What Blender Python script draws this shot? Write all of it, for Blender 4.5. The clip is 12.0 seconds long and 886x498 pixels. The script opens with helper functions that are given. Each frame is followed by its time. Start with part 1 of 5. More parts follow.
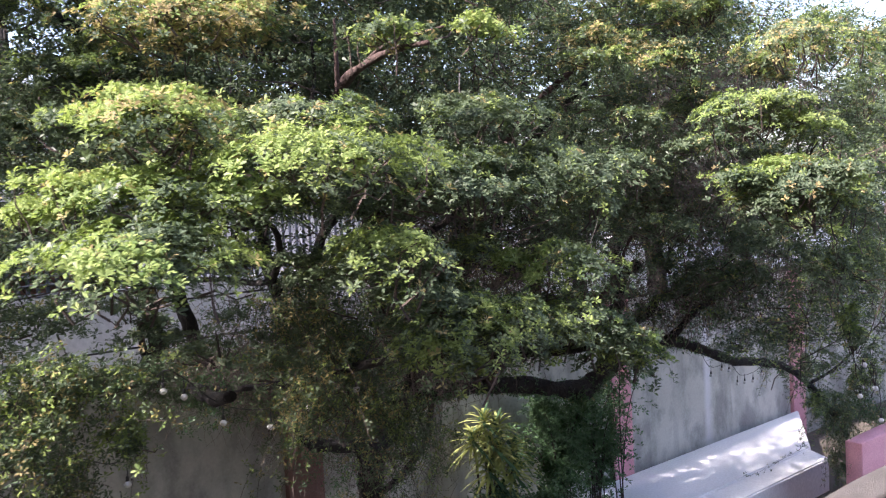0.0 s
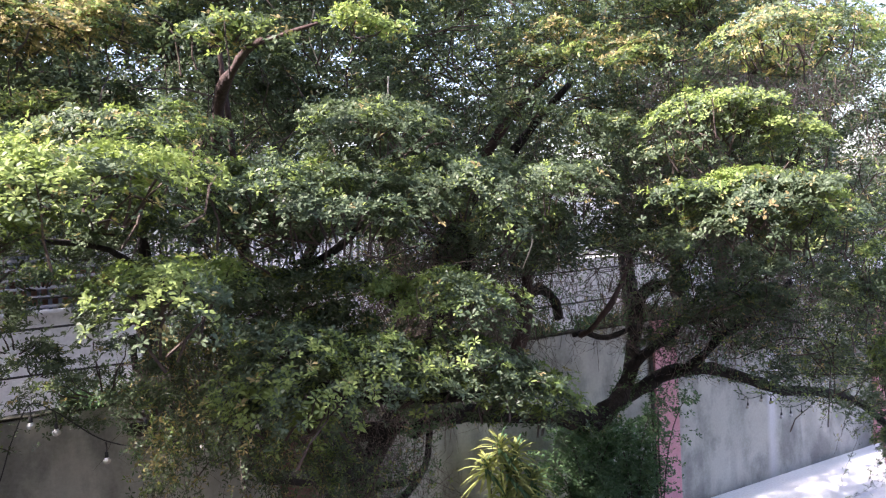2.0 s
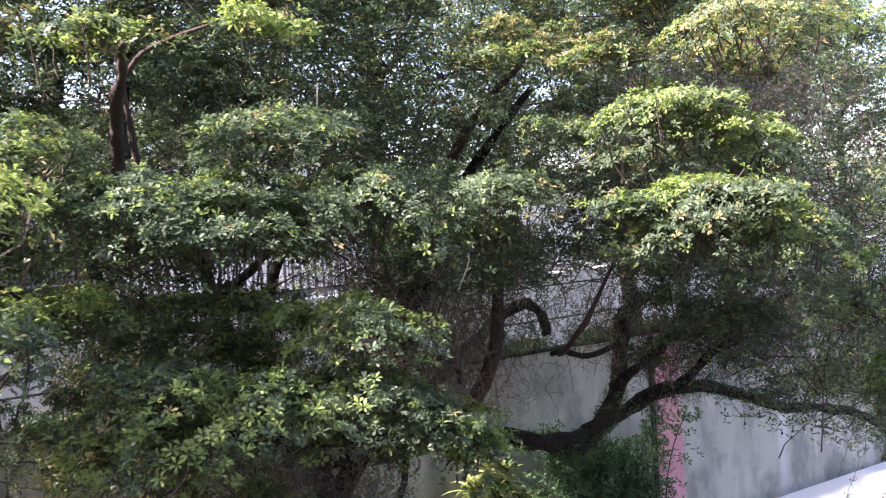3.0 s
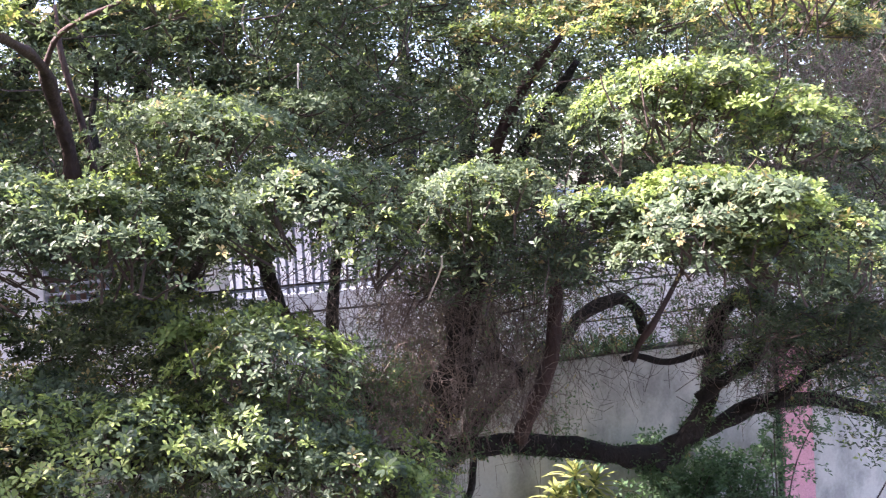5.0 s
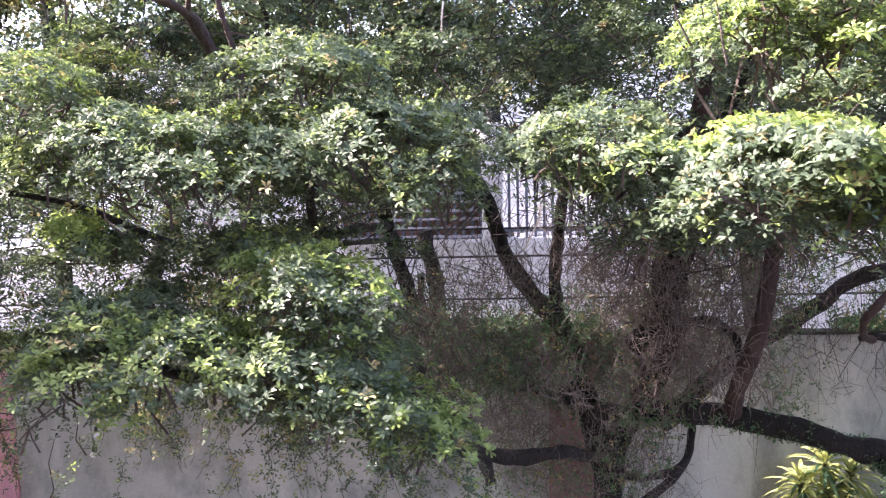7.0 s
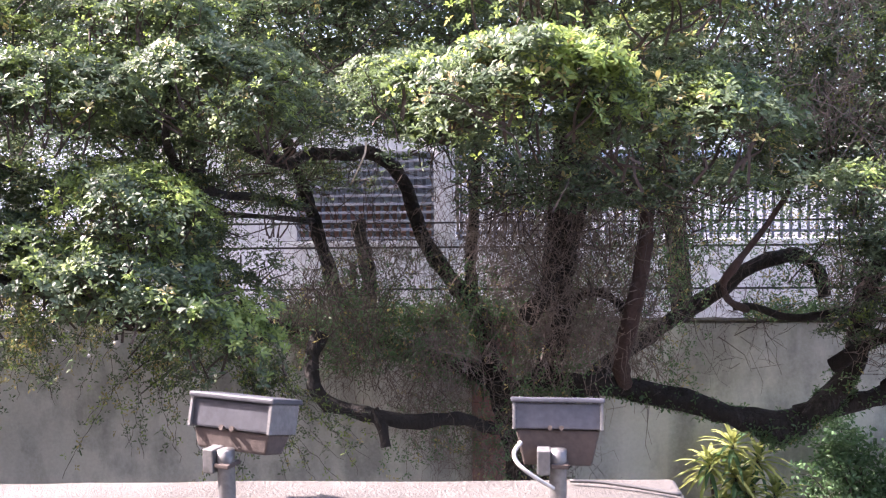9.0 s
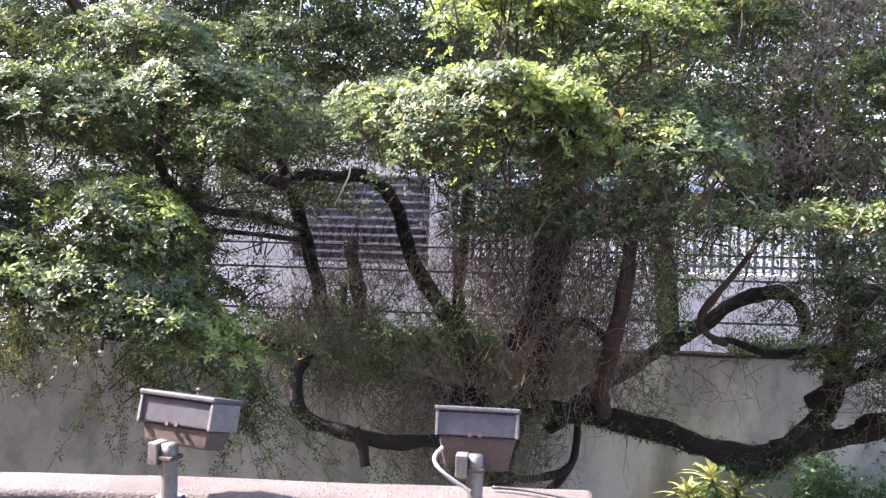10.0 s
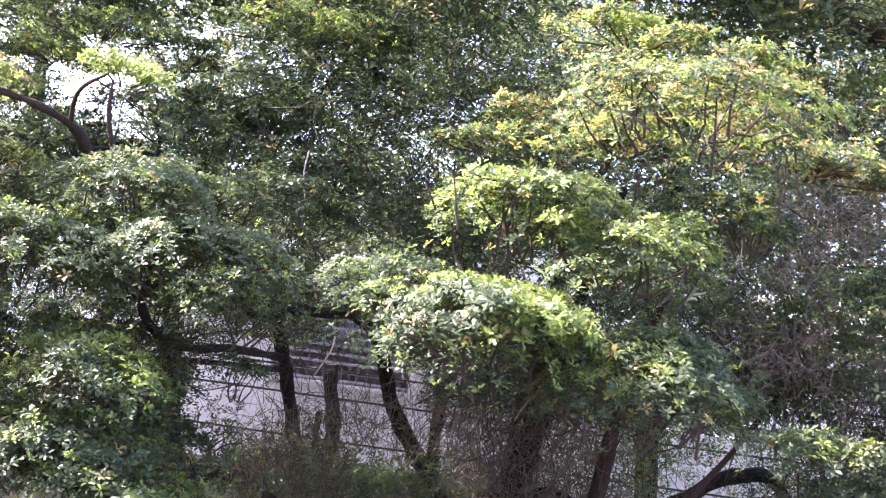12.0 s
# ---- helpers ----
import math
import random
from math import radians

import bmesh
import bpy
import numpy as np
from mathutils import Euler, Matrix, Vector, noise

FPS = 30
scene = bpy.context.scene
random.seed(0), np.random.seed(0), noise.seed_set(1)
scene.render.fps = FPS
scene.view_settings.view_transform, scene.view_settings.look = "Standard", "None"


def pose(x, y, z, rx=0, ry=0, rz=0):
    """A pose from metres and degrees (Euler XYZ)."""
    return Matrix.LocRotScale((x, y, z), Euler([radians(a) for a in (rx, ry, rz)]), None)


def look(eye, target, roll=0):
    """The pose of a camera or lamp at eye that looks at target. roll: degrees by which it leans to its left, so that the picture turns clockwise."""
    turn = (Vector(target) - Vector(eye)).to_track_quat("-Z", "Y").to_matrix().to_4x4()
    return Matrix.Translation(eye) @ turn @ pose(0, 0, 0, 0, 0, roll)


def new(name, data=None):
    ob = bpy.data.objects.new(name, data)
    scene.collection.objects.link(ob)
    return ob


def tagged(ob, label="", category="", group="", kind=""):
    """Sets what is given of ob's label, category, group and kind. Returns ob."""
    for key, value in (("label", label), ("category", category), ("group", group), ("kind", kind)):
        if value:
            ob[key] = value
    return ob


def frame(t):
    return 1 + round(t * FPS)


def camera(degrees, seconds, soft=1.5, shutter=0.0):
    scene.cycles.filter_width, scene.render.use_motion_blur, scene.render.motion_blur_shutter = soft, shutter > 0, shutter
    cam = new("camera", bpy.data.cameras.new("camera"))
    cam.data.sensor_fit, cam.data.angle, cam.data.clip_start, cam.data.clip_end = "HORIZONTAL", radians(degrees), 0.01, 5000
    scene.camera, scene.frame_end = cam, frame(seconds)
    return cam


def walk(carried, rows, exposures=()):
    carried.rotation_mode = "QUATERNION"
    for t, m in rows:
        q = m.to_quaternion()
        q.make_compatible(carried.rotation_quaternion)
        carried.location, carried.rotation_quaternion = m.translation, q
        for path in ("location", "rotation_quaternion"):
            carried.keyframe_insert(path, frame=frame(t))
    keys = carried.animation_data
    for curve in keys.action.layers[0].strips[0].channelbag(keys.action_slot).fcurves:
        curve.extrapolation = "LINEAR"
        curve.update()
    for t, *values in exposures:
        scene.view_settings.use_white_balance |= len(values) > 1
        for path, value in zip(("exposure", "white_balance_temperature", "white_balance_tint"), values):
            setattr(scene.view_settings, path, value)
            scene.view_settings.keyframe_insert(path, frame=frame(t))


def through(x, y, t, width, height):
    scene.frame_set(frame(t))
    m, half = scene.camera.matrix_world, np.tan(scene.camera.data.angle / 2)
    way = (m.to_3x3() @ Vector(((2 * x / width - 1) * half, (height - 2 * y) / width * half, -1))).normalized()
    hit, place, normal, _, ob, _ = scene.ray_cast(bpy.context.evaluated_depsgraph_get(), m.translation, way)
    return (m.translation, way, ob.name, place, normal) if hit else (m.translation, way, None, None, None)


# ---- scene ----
cam = camera(54.7, 12.0, 1.2, 0.25)
PATH = [
    (0, (1.568, 0.008, 4.887), (2.834, 1.552, 4.771), -3.0),
    (0.5, (1.924, 0.07, 4.895), (3.197, 1.608, 4.787), -3.1),
    (1, (2.18, 0.126, 4.89), (3.457, 1.662, 4.786), -2.8),
    (1.5, (2.532, 0.011, 4.878), (3.752, 1.593, 4.781), -3.1),
    (2, (2.968, -0.177, 4.903), (4.032, 1.515, 4.812), -2.9),
    (2.5, (3.311, -0.182, 4.884), (4.336, 1.533, 4.798), -3.6),
    (3, (3.673, -0.071, 4.918), (4.689, 1.65, 4.85), -3.8),
    (3.2, (3.78, -0.016, 4.916), (4.797, 1.705, 4.854), -3.9),
    (4.8, (4.801, 0.03, 4.959), (5.496, 1.903, 4.861), -3.8),
    (5, (4.873, 0.066, 4.958), (5.527, 1.953, 4.862), -3.6),
    (5.5, (5.037, 0.151, 4.951), (5.54, 2.083, 4.842), -3.0),
    (6, (5.322, 0.105, 4.933), (5.611, 2.079, 4.791), -2.6),
    (6.5, (5.68, 0.016, 4.955), (5.645, 2.005, 4.753), -1.6),
    (7, (6.011, 0.055, 4.917), (5.884, 2.042, 4.722), -1.4),
    (7.5, (6.308, 0.143, 4.832), (6.165, 2.131, 4.658), 0.0),
    (7.7, (6.414, 0.107, 4.797), (6.281, 2.095, 4.617), -0.2),
    (9.3, (6.894, -0.306, 4.437), (6.766, 1.686, 4.317), -0.6),
    (9.5, (6.911, -0.328, 4.434), (6.782, 1.665, 4.318), 0.2),
    (10, (6.973, -0.368, 4.467), (6.844, 1.626, 4.397), 1.6),
    (10.5, (7.047, -0.374, 4.519), (6.942, 1.623, 4.508), 2.6),
    (11, (7.08, -0.406, 4.616), (6.964, 1.588, 4.706), 3.1),
    (11.5, (7.067, -0.409, 4.723), (6.944, 1.578, 4.919), 4.2),
    (12, (6.947, -0.292, 4.841), (6.824, 1.696, 5.023), 7.6),
]
LIGHT = [(0, 2.15, 6400, 27), (1.0, 2.4, 6400, 27), (2.0, 2.4, 6450, 28), (3.2, 2.55, 6450, 29), (4.8, 2.95, 6400, 33), (5.5, 3.15, 6400, 35), (6, 3.25, 6400, 36), (7.5, 3.3, 6400, 36), (9.5, 3.1, 6500, 32), (10.5, 3.15, 6450, 35), (11.4, 3.05, 6400, 37), (12, 3.1, 6350, 36)]
walk(cam, [(t, look(eye, target, roll)) for t, eye, target, roll in PATH], LIGHT)


# ---- world and light ----
world = bpy.data.worlds.new("sky")
scene.world = world
world.use_nodes = True
wn = world.node_tree.nodes
sky = wn.new("ShaderNodeTexSky")
sky.sky_type = "NISHITA"
sky.sun_disc = False
SUN = Vector((-0.74, 0.09, 0.72)).normalized()
sky.sun_elevation = math.asin(SUN.z)
sky.sun_rotation = math.atan2(SUN.x, SUN.y)
sky.air_density, sky.dust_density = 1.0, 3.0
wn["Background"].inputs["Strength"].default_value = 0.135
world.node_tree.links.new(sky.outputs[0], wn["Background"].inputs["Color"])
sun_data = bpy.data.lights.new("sun", "SUN")
sun_data.energy, sun_data.angle, sun_data.color = 4.5, radians(0.6), (1.0, 0.945, 0.85)
sun = new("sun", sun_data)
sun.matrix_world = look(SUN * 60, (0, 0, 0))


# ---- materials ----
def material(name, rough=0.8):
    m = bpy.data.materials.new(name)
    m.use_nodes = True
    nt = m.node_tree
    b = nt.nodes["Principled BSDF"]
    b.inputs["Roughness"].default_value = rough
    return m, nt, b


def add(nt, kind, **values):
    n = nt.nodes.new("ShaderNode" + kind)
    for k, v in values.items():
        n.inputs[k].default_value = v
    return n


def coords(nt, scale=(1, 1, 1)):
    c = add(nt, "TexCoord")
    mp = add(nt, "Mapping", Scale=scale)
    nt.links.new(c.outputs["Object"], mp.inputs["Vector"])
    return mp.outputs[0]


def ramp(nt, fac, *stops):
    r = nt.nodes.new("ShaderNodeValToRGB")
    e = r.color_ramp.elements
    while len(e) < len(stops):
        e.new(0.5)
    for el, (p, c) in zip(e, stops):
        el.position, el.color = p, (*c, 1)
    nt.links.new(fac, r.inputs[0])
    return r.outputs[0]


def noise_tex(nt, vec, scale, detail=4.0, rough=0.6):
    n = add(nt, "TexNoise", Scale=scale, Detail=detail, Roughness=rough)
    nt.links.new(vec, n.inputs["Vector"])
    return n.outputs["Fac"]


def mix(nt, fac, a, b, how="MIX"):
    n = nt.nodes.new("ShaderNodeMix")
    n.data_type, n.blend_type = "RGBA", how
    for sock, v in ((n.inputs[0], fac), (n.inputs[6], a), (n.inputs[7], b)):
        if isinstance(v, (int, float)):
            sock.default_value = v
        elif isinstance(v, tuple):
            sock.default_value = (*v, 1)
        else:
            nt.links.new(v, sock)
    return n.outputs[2]


def bump(nt, b, height, strength=0.4, distance=0.01):
    n = add(nt, "Bump", Strength=strength, Distance=distance)
    nt.links.new(height, n.inputs["Height"])
    nt.links.new(n.outputs[0], b.inputs["Normal"])


def mottled(name, c1, c2, scale=3.0, fine=60.0, rough=0.85, relief=0.4, dist=0.006, stretch=(1, 1, 1), metal=0.0):
    m, nt, b = material(name, rough)
    v = coords(nt, stretch)
    big = noise_tex(nt, v, scale)
    small = noise_tex(nt, v, fine, 3.0)
    col = ramp(nt, big, (0.3, c1), (0.7, c2))
    col = mix(nt, 0.35, col, ramp(nt, small, (0.3, tuple(x * 0.6 for x in c1)), (0.7, tuple(min(1, x * 1.25) for x in c2))))
    nt.links.new(col, b.inputs["Base Color"])
    b.inputs["Metallic"].default_value = metal
    bump(nt, b, small, relief, dist)
    return m


def leaf_material(name, dark, mid, light, through=0.35, rough=0.42):
    m, nt, b = material(name, rough)
    g = add(nt, "NewGeometry")
    tint = ramp(nt, g.outputs["Random Per Island"], (0.0, dark), (0.55, mid), (1.0, light))
    patch = noise_tex(nt, coords(nt), 1.3, 2.0)
    tint = mix(nt, ramp(nt, patch, (0.42, (0, 0, 0)), (0.62, (1, 1, 1))), tint, mix(nt, 0.45, tint, light), "MIX")
    nt.links.new(tint, b.inputs["Base Color"])
    b.inputs["Specular IOR Level"].default_value = 0.17
    t = add(nt, "BsdfTranslucent")
    nt.links.new(mix(nt, 0.6, tint, (light[0] * 1.25, light[1] * 1.4, light[2] * 0.85)), t.inputs["Color"])
    s = add(nt, "MixShader", Fac=through)
    nt.links.new(b.outputs[0], s.inputs[1])
    nt.links.new(t.outputs[0], s.inputs[2])
    nt.links.new(s.outputs[0], nt.nodes["Material Output"].inputs["Surface"])
    return m


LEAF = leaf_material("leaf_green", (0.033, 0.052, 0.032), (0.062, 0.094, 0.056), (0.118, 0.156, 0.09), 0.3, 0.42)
# young leaves, toned pale so that they also stand for leaves in sun
YOUNGLIT = leaf_material("leaf_young_lit", (0.085, 0.14, 0.046), (0.16, 0.23, 0.074), (0.265, 0.33, 0.11), 0.38, 0.45)
DRY = leaf_material("leaf_dry", (0.13, 0.1, 0.055), (0.25, 0.205, 0.1), (0.4, 0.34, 0.16), 0.35, 0.6)
STRIPE = leaf_material("leaf_striped", (0.15, 0.21, 0.06), (0.32, 0.35, 0.13), (0.5, 0.48, 0.21), 0.3, 0.45)
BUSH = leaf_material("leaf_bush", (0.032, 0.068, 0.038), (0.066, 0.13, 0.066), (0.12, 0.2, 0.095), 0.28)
# dark coat: dulls the sun on wall tops, puts shade on the parapet face
DARKCOAT = mottled("dark_coat", (0.018, 0.018, 0.013), (0.05, 0.05, 0.032), 5, 60, 1.0, 1.0, 0.015)
BARK = mottled("bark_dark", (0.008, 0.007, 0.0065), (0.026, 0.022, 0.019), 6, 38, 1.0, 1.0, 0.035, (1, 1, 0.5))
REDBARK = mottled("bark_reddish", (0.03, 0.019, 0.016), (0.075, 0.047, 0.04), 8, 45, 0.95, 0.8, 0.02, (1, 1, 0.5))
PALE = mottled("vine_pale", (0.4, 0.34, 0.26), (0.55, 0.5, 0.4), 9, 80, 0.8, 0.3, 0.003)
PINK = mottled("pink_paint", (0.58, 0.26, 0.29), (0.72, 0.37, 0.4), 2.5, 40, 0.75, 0.25, 0.004)
WHITE = mottled("white_floor_paint", (0.88, 0.88, 0.87), (0.93, 0.93, 0.92), 1.2, 25, 0.7, 0.2, 0.004)
FARWALL = mottled("white_lime_wash", (0.68, 0.7, 0.72), (0.8, 0.81, 0.82), 0.8, 12, 0.85, 0.2, 0.004)
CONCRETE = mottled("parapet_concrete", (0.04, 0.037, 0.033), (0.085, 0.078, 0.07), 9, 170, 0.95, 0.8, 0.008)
SOIL = mottled("soil", (0.03, 0.026, 0.021), (0.065, 0.055, 0.045), 12, 90, 1.0, 1.0, 0.02)
EARTH = mottled("earth", (0.05, 0.043, 0.033), (0.1, 0.085, 0.065), 1.5, 30, 1.0, 0.7, 0.02)
ASPHALT = mottled("asphalt", (0.04, 0.04, 0.042), (0.07, 0.07, 0.07), 1.0, 80, 0.95, 0.5, 0.006)
PLASTER = mottled("plaster", (0.15, 0.135, 0.12), (0.23, 0.205, 0.18), 1.0, 30, 0.9, 0.2, 0.004)
STEEL = mottled("grey_enamel", (0.06, 0.063, 0.075), (0.1, 0.104, 0.12), 9, 90, 0.45, 0.1, 0.001, metal=0.3)
# the grey enamel again, darkened to carry the shadow on the left floodlight
SHADESTEEL = mottled("shaded_enamel", (0.028, 0.03, 0.036), (0.05, 0.053, 0.062), 9, 90, 0.5, 0.1, 0.001, metal=0.2)
RUST = mottled("rusty_steel", (0.035, 0.026, 0.022), (0.075, 0.056, 0.047), 14, 90, 0.9, 0.4, 0.002)
GALV = mottled("galvanised", (0.1, 0.1, 0.098), (0.17, 0.168, 0.165), 18, 120, 0.55, 0.2, 0.001, metal=0.5)
CABLE = mottled("cable_black", (0.015, 0.015, 0.017), (0.03, 0.03, 0.03), 20, 80, 0.6, 0.1, 0.001)
WIRE = mottled("cord_white", (0.3, 0.3, 0.28), (0.42, 0.41, 0.38), 20, 80, 0.6, 0.1, 0.001)
STONE = mottled("pebble_white", (0.27, 0.25, 0.22), (0.4, 0.38, 0.34), 10, 60, 0.7, 0.2, 0.002)
ROOF = mottled("roof_sheet", (0.28, 0.34, 0.38), (0.4, 0.46, 0.5), 0.8, 14, 0.5, 0.2, 0.003, metal=0.3)
IRON = mottled("iron_paint", (0.13, 0.145, 0.19), (0.2, 0.22, 0.27), 9, 60, 0.6, 0.2, 0.002)
WOODEN = mottled("panel_brown", (0.24, 0.12, 0.095), (0.38, 0.21, 0.17), 3, 40, 0.7, 0.3, 0.003)
TWIG = mottled("twig_brown", (0.035, 0.026, 0.022), (0.08, 0.06, 0.05), 8, 50, 0.95, 0.4, 0.004)
BRUSH = mottled("dry_twig_brown", (0.1, 0.08, 0.066), (0.2, 0.165, 0.14), 8, 50, 0.95, 0.4, 0.004)
# duller, browner red for the pillar at x 6.8
DULL = mottled("dull_red", (0.16, 0.085, 0.075), (0.27, 0.15, 0.13), 3, 40, 0.9, 0.5, 0.006)
RAILPAINT = mottled("grey_rail_paint", (0.3, 0.31, 0.36), (0.42, 0.43, 0.48), 9, 60, 0.55, 0.15, 0.002)
PALEBLUE = mottled("pale_blue_panel", (0.5, 0.56, 0.66), (0.62, 0.68, 0.76), 2, 30, 0.6, 0.1, 0.002)
BLUE = mottled("blue_sheet", (0.3, 0.42, 0.6), (0.42, 0.55, 0.7), 2, 20, 0.5, 0.1, 0.002)


def cement_material():
    m, nt, b = material("wall_cement", 0.93)
    v = coords(nt)
    tall = coords(nt, (1, 1, 0.13))
    soft = coords(nt, (1, 1, 0.6))
    base = ramp(nt, noise_tex(nt, v, 0.7, 3), (0.3, (0.45, 0.45, 0.385)), (0.7, (0.59, 0.585, 0.51)))
    # damp blotches, dark runs from the top and pale lime runs
    damp = ramp(nt, noise_tex(nt, soft, 1.5, 6, 0.62), (0.46, (0, 0, 0)), (0.6, (1, 1, 1)))
    col = mix(nt, damp, base, mix(nt, 0.62, base, (0.13, 0.135, 0.12)))
    runs = ramp(nt, noise_tex(nt, tall, 2.1, 2, 0.5), (0.5, (0, 0, 0)), (0.66, (1, 1, 1)))
    col = mix(nt, runs, col, mix(nt, 0.4, col, (0.1, 0.1, 0.092)))
    pale = ramp(nt, noise_tex(nt, tall, 2.9, 2, 0.5), (0.68, (0, 0, 0)), (0.75, (1, 1, 1)))
    col = mix(nt, pale, col, mix(nt, 0.45, col, (0.7, 0.7, 0.69)))
    sep = add(nt, "SeparateXYZ")
    nt.links.new(add(nt, "TexCoord").outputs["Object"], sep.inputs[0])
    off = nt.nodes.new("ShaderNodeMath")
    off.operation = "SUBTRACT"
    off.inputs[1].default_value = 15.6
    nt.links.new(sep.outputs[0], off.inputs[0])
    gap = nt.nodes.new("ShaderNodeMath")
    gap.operation = "ABSOLUTE"
    nt.links.new(off.outputs[0], gap.inputs[0])
    drip = ramp(nt, gap.outputs[0], (0.05, (1, 1, 1)), (0.16, (0, 0, 0)))
    col = mix(nt, mix(nt, 1.0, drip, ramp(nt, noise_tex(nt, tall, 3.0, 3), (0.35, (0.3, 0.3, 0.3)), (0.6, (1, 1, 1))), "MULTIPLY"), col, (0.7, 0.7, 0.7))
    fine = noise_tex(nt, v, 28, 4)
    col = mix(nt, 0.2, col, ramp(nt, fine, (0.3, (0.2, 0.2, 0.19)), (0.7, (0.55, 0.54, 0.52))))
    nt.links.new(col, b.inputs["Base Color"])
    bump(nt, b, fine, 0.35, 0.008)
    return m


CEMENT = cement_material()
GLASS, gnt, gb = material("bulb_glass", 0.08)
gb.inputs["Base Color"].default_value = (0.95, 0.94, 0.9, 1)
gb.inputs["Transmission Weight"].default_value = 0.35
PANE, pnt, pb = material("window_glass", 0.08)
pb.inputs["Base Color"].default_value = (0.1, 0.12, 0.14, 1)
pb.inputs["Metallic"].default_value = 0.2


# ---- mesh helpers ----
def empty(name, at, label="", category="", group="", kind=""):
    ob = new(name)
    ob.location = at
    return tagged(ob, label, category, group, kind)


def link(name, me, mats, parent=None, label=""):
    for m in (mats if isinstance(mats, (list, tuple)) else [mats]):
        me.materials.append(m)
    ob = new(name, me)
    if parent is not None:
        ob.parent = parent
        ob.matrix_parent_inverse = Matrix.Translation(-(parent.matrix_basis.translation + (parent.parent.matrix_basis.translation * 0 if parent.parent else Vector())))
    if label:
        ob["label"] = label
    return ob


def part(name, bm, mats, parent=None, label="", smooth=False):
    me = bpy.data.meshes.new(name)
    if smooth:
        for f in bm.faces:
            f.smooth = True
    bm.to_mesh(me)
    bm.free()
    return link(name, me, mats, parent, label)


def box(bm, lo, hi, bevel=0.0, turn=None):
    c = [(a + b) / 2 for a, b in zip(lo, hi)]
    m = Matrix.Translation(c)
    if turn is not None:
        m = m @ turn
    g = bmesh.ops.create_cube(bm, size=1, matrix=m @ Matrix.Diagonal((*[b - a for a, b in zip(lo, hi)], 1)))
    if bevel:
        edges = list({e for v in g["verts"] for e in v.link_edges})
        bmesh.ops.bevel(bm, geom=edges, offset=bevel, segments=2, affect="EDGES", profile=0.6)
    return bm


def block(name, lo, hi, mats, parent=None, label="", bevel=0.0):
    return part(name, box(bmesh.new(), lo, hi, bevel), mats, parent, label)


def rough_box(name, lo, hi, mats, parent, step=0.12, amount=0.006, bevel=0.02, label=""):
    """A box cut into cells with an uneven skin."""
    bm = box(bmesh.new(), lo, hi, bevel)
    for axis in range(3):
        k = int((hi[axis] - lo[axis]) / step)
        for i in range(1, k):
            co, no = [0, 0, 0], [0, 0, 0]
            co[axis], no[axis] = lo[axis] + (hi[axis] - lo[axis]) * i / k, 1
            bmesh.ops.bisect_plane(bm, geom=bm.verts[:] + bm.edges[:] + bm.faces[:], plane_co=co, plane_no=no)
    for v in bm.verts:
        v.co += noise.noise_vector(v.co * 7) * amount
    return part(name, bm, mats, parent, label, smooth=True)


def spline(pts, per=5):
    p = [Vector(q) for q in pts]
    p = [p[0] * 2 - p[1]] + p + [p[-1] * 2 - p[-2]]
    out = []
    for i in range(1, len(p) - 2):
        for k in range(per):
            t = k / per
            a, b, c, d = p[i - 1], p[i], p[i + 1], p[i + 2]
            out.append(0.5 * (2 * b + (c - a) * t + (2 * a - 5 * b + 4 * c - d) * t * t + (3 * b - a - 3 * c + d) * t ** 3))
    out.append(p[-2])
    return out


def tube(pts, r0, r1, sides=8, wobble=0.0, per=5, bm=None):
    """A tapered, slightly knotty limb along a smooth line."""
    bm = bm or bmesh.new()
    line = spline(pts, per)
    ring = []
    n = len(line)
    for i, p in enumerate(line):
        d = (line[min(i + 1, n - 1)] - line[max(i - 1, 0)]).normalized()
        u = d.orthogonal().normalized() if i == 0 else (u - d * u.dot(d)).normalized()
        w = d.cross(u)
        r = r0 + (r1 - r0) * i / (n - 1)
        row = []
        for k in range(sides):
            a = 2 * math.pi * k / sides
            o = u * math.cos(a) + w * math.sin(a)
            q = p + o * r
            if wobble:
                q += o * r * wobble * noise.noise(q * 6.0) * 2
            row.append(bm.verts.new(q))
        ring.append(row)
    for a, b in zip(ring, ring[1:]):
        for k in range(sides):
            bm.faces.new((a[k], a[(k + 1) % sides], b[(k + 1) % sides], b[k]))
    bm.faces.new(ring[0][::-1])
    bm.faces.new(ring[-1])
    return bm


rng = np.random.default_rng(7)


def unit(a):
    return a / np.maximum(np.linalg.norm(a, axis=1, keepdims=True), 1e-9)


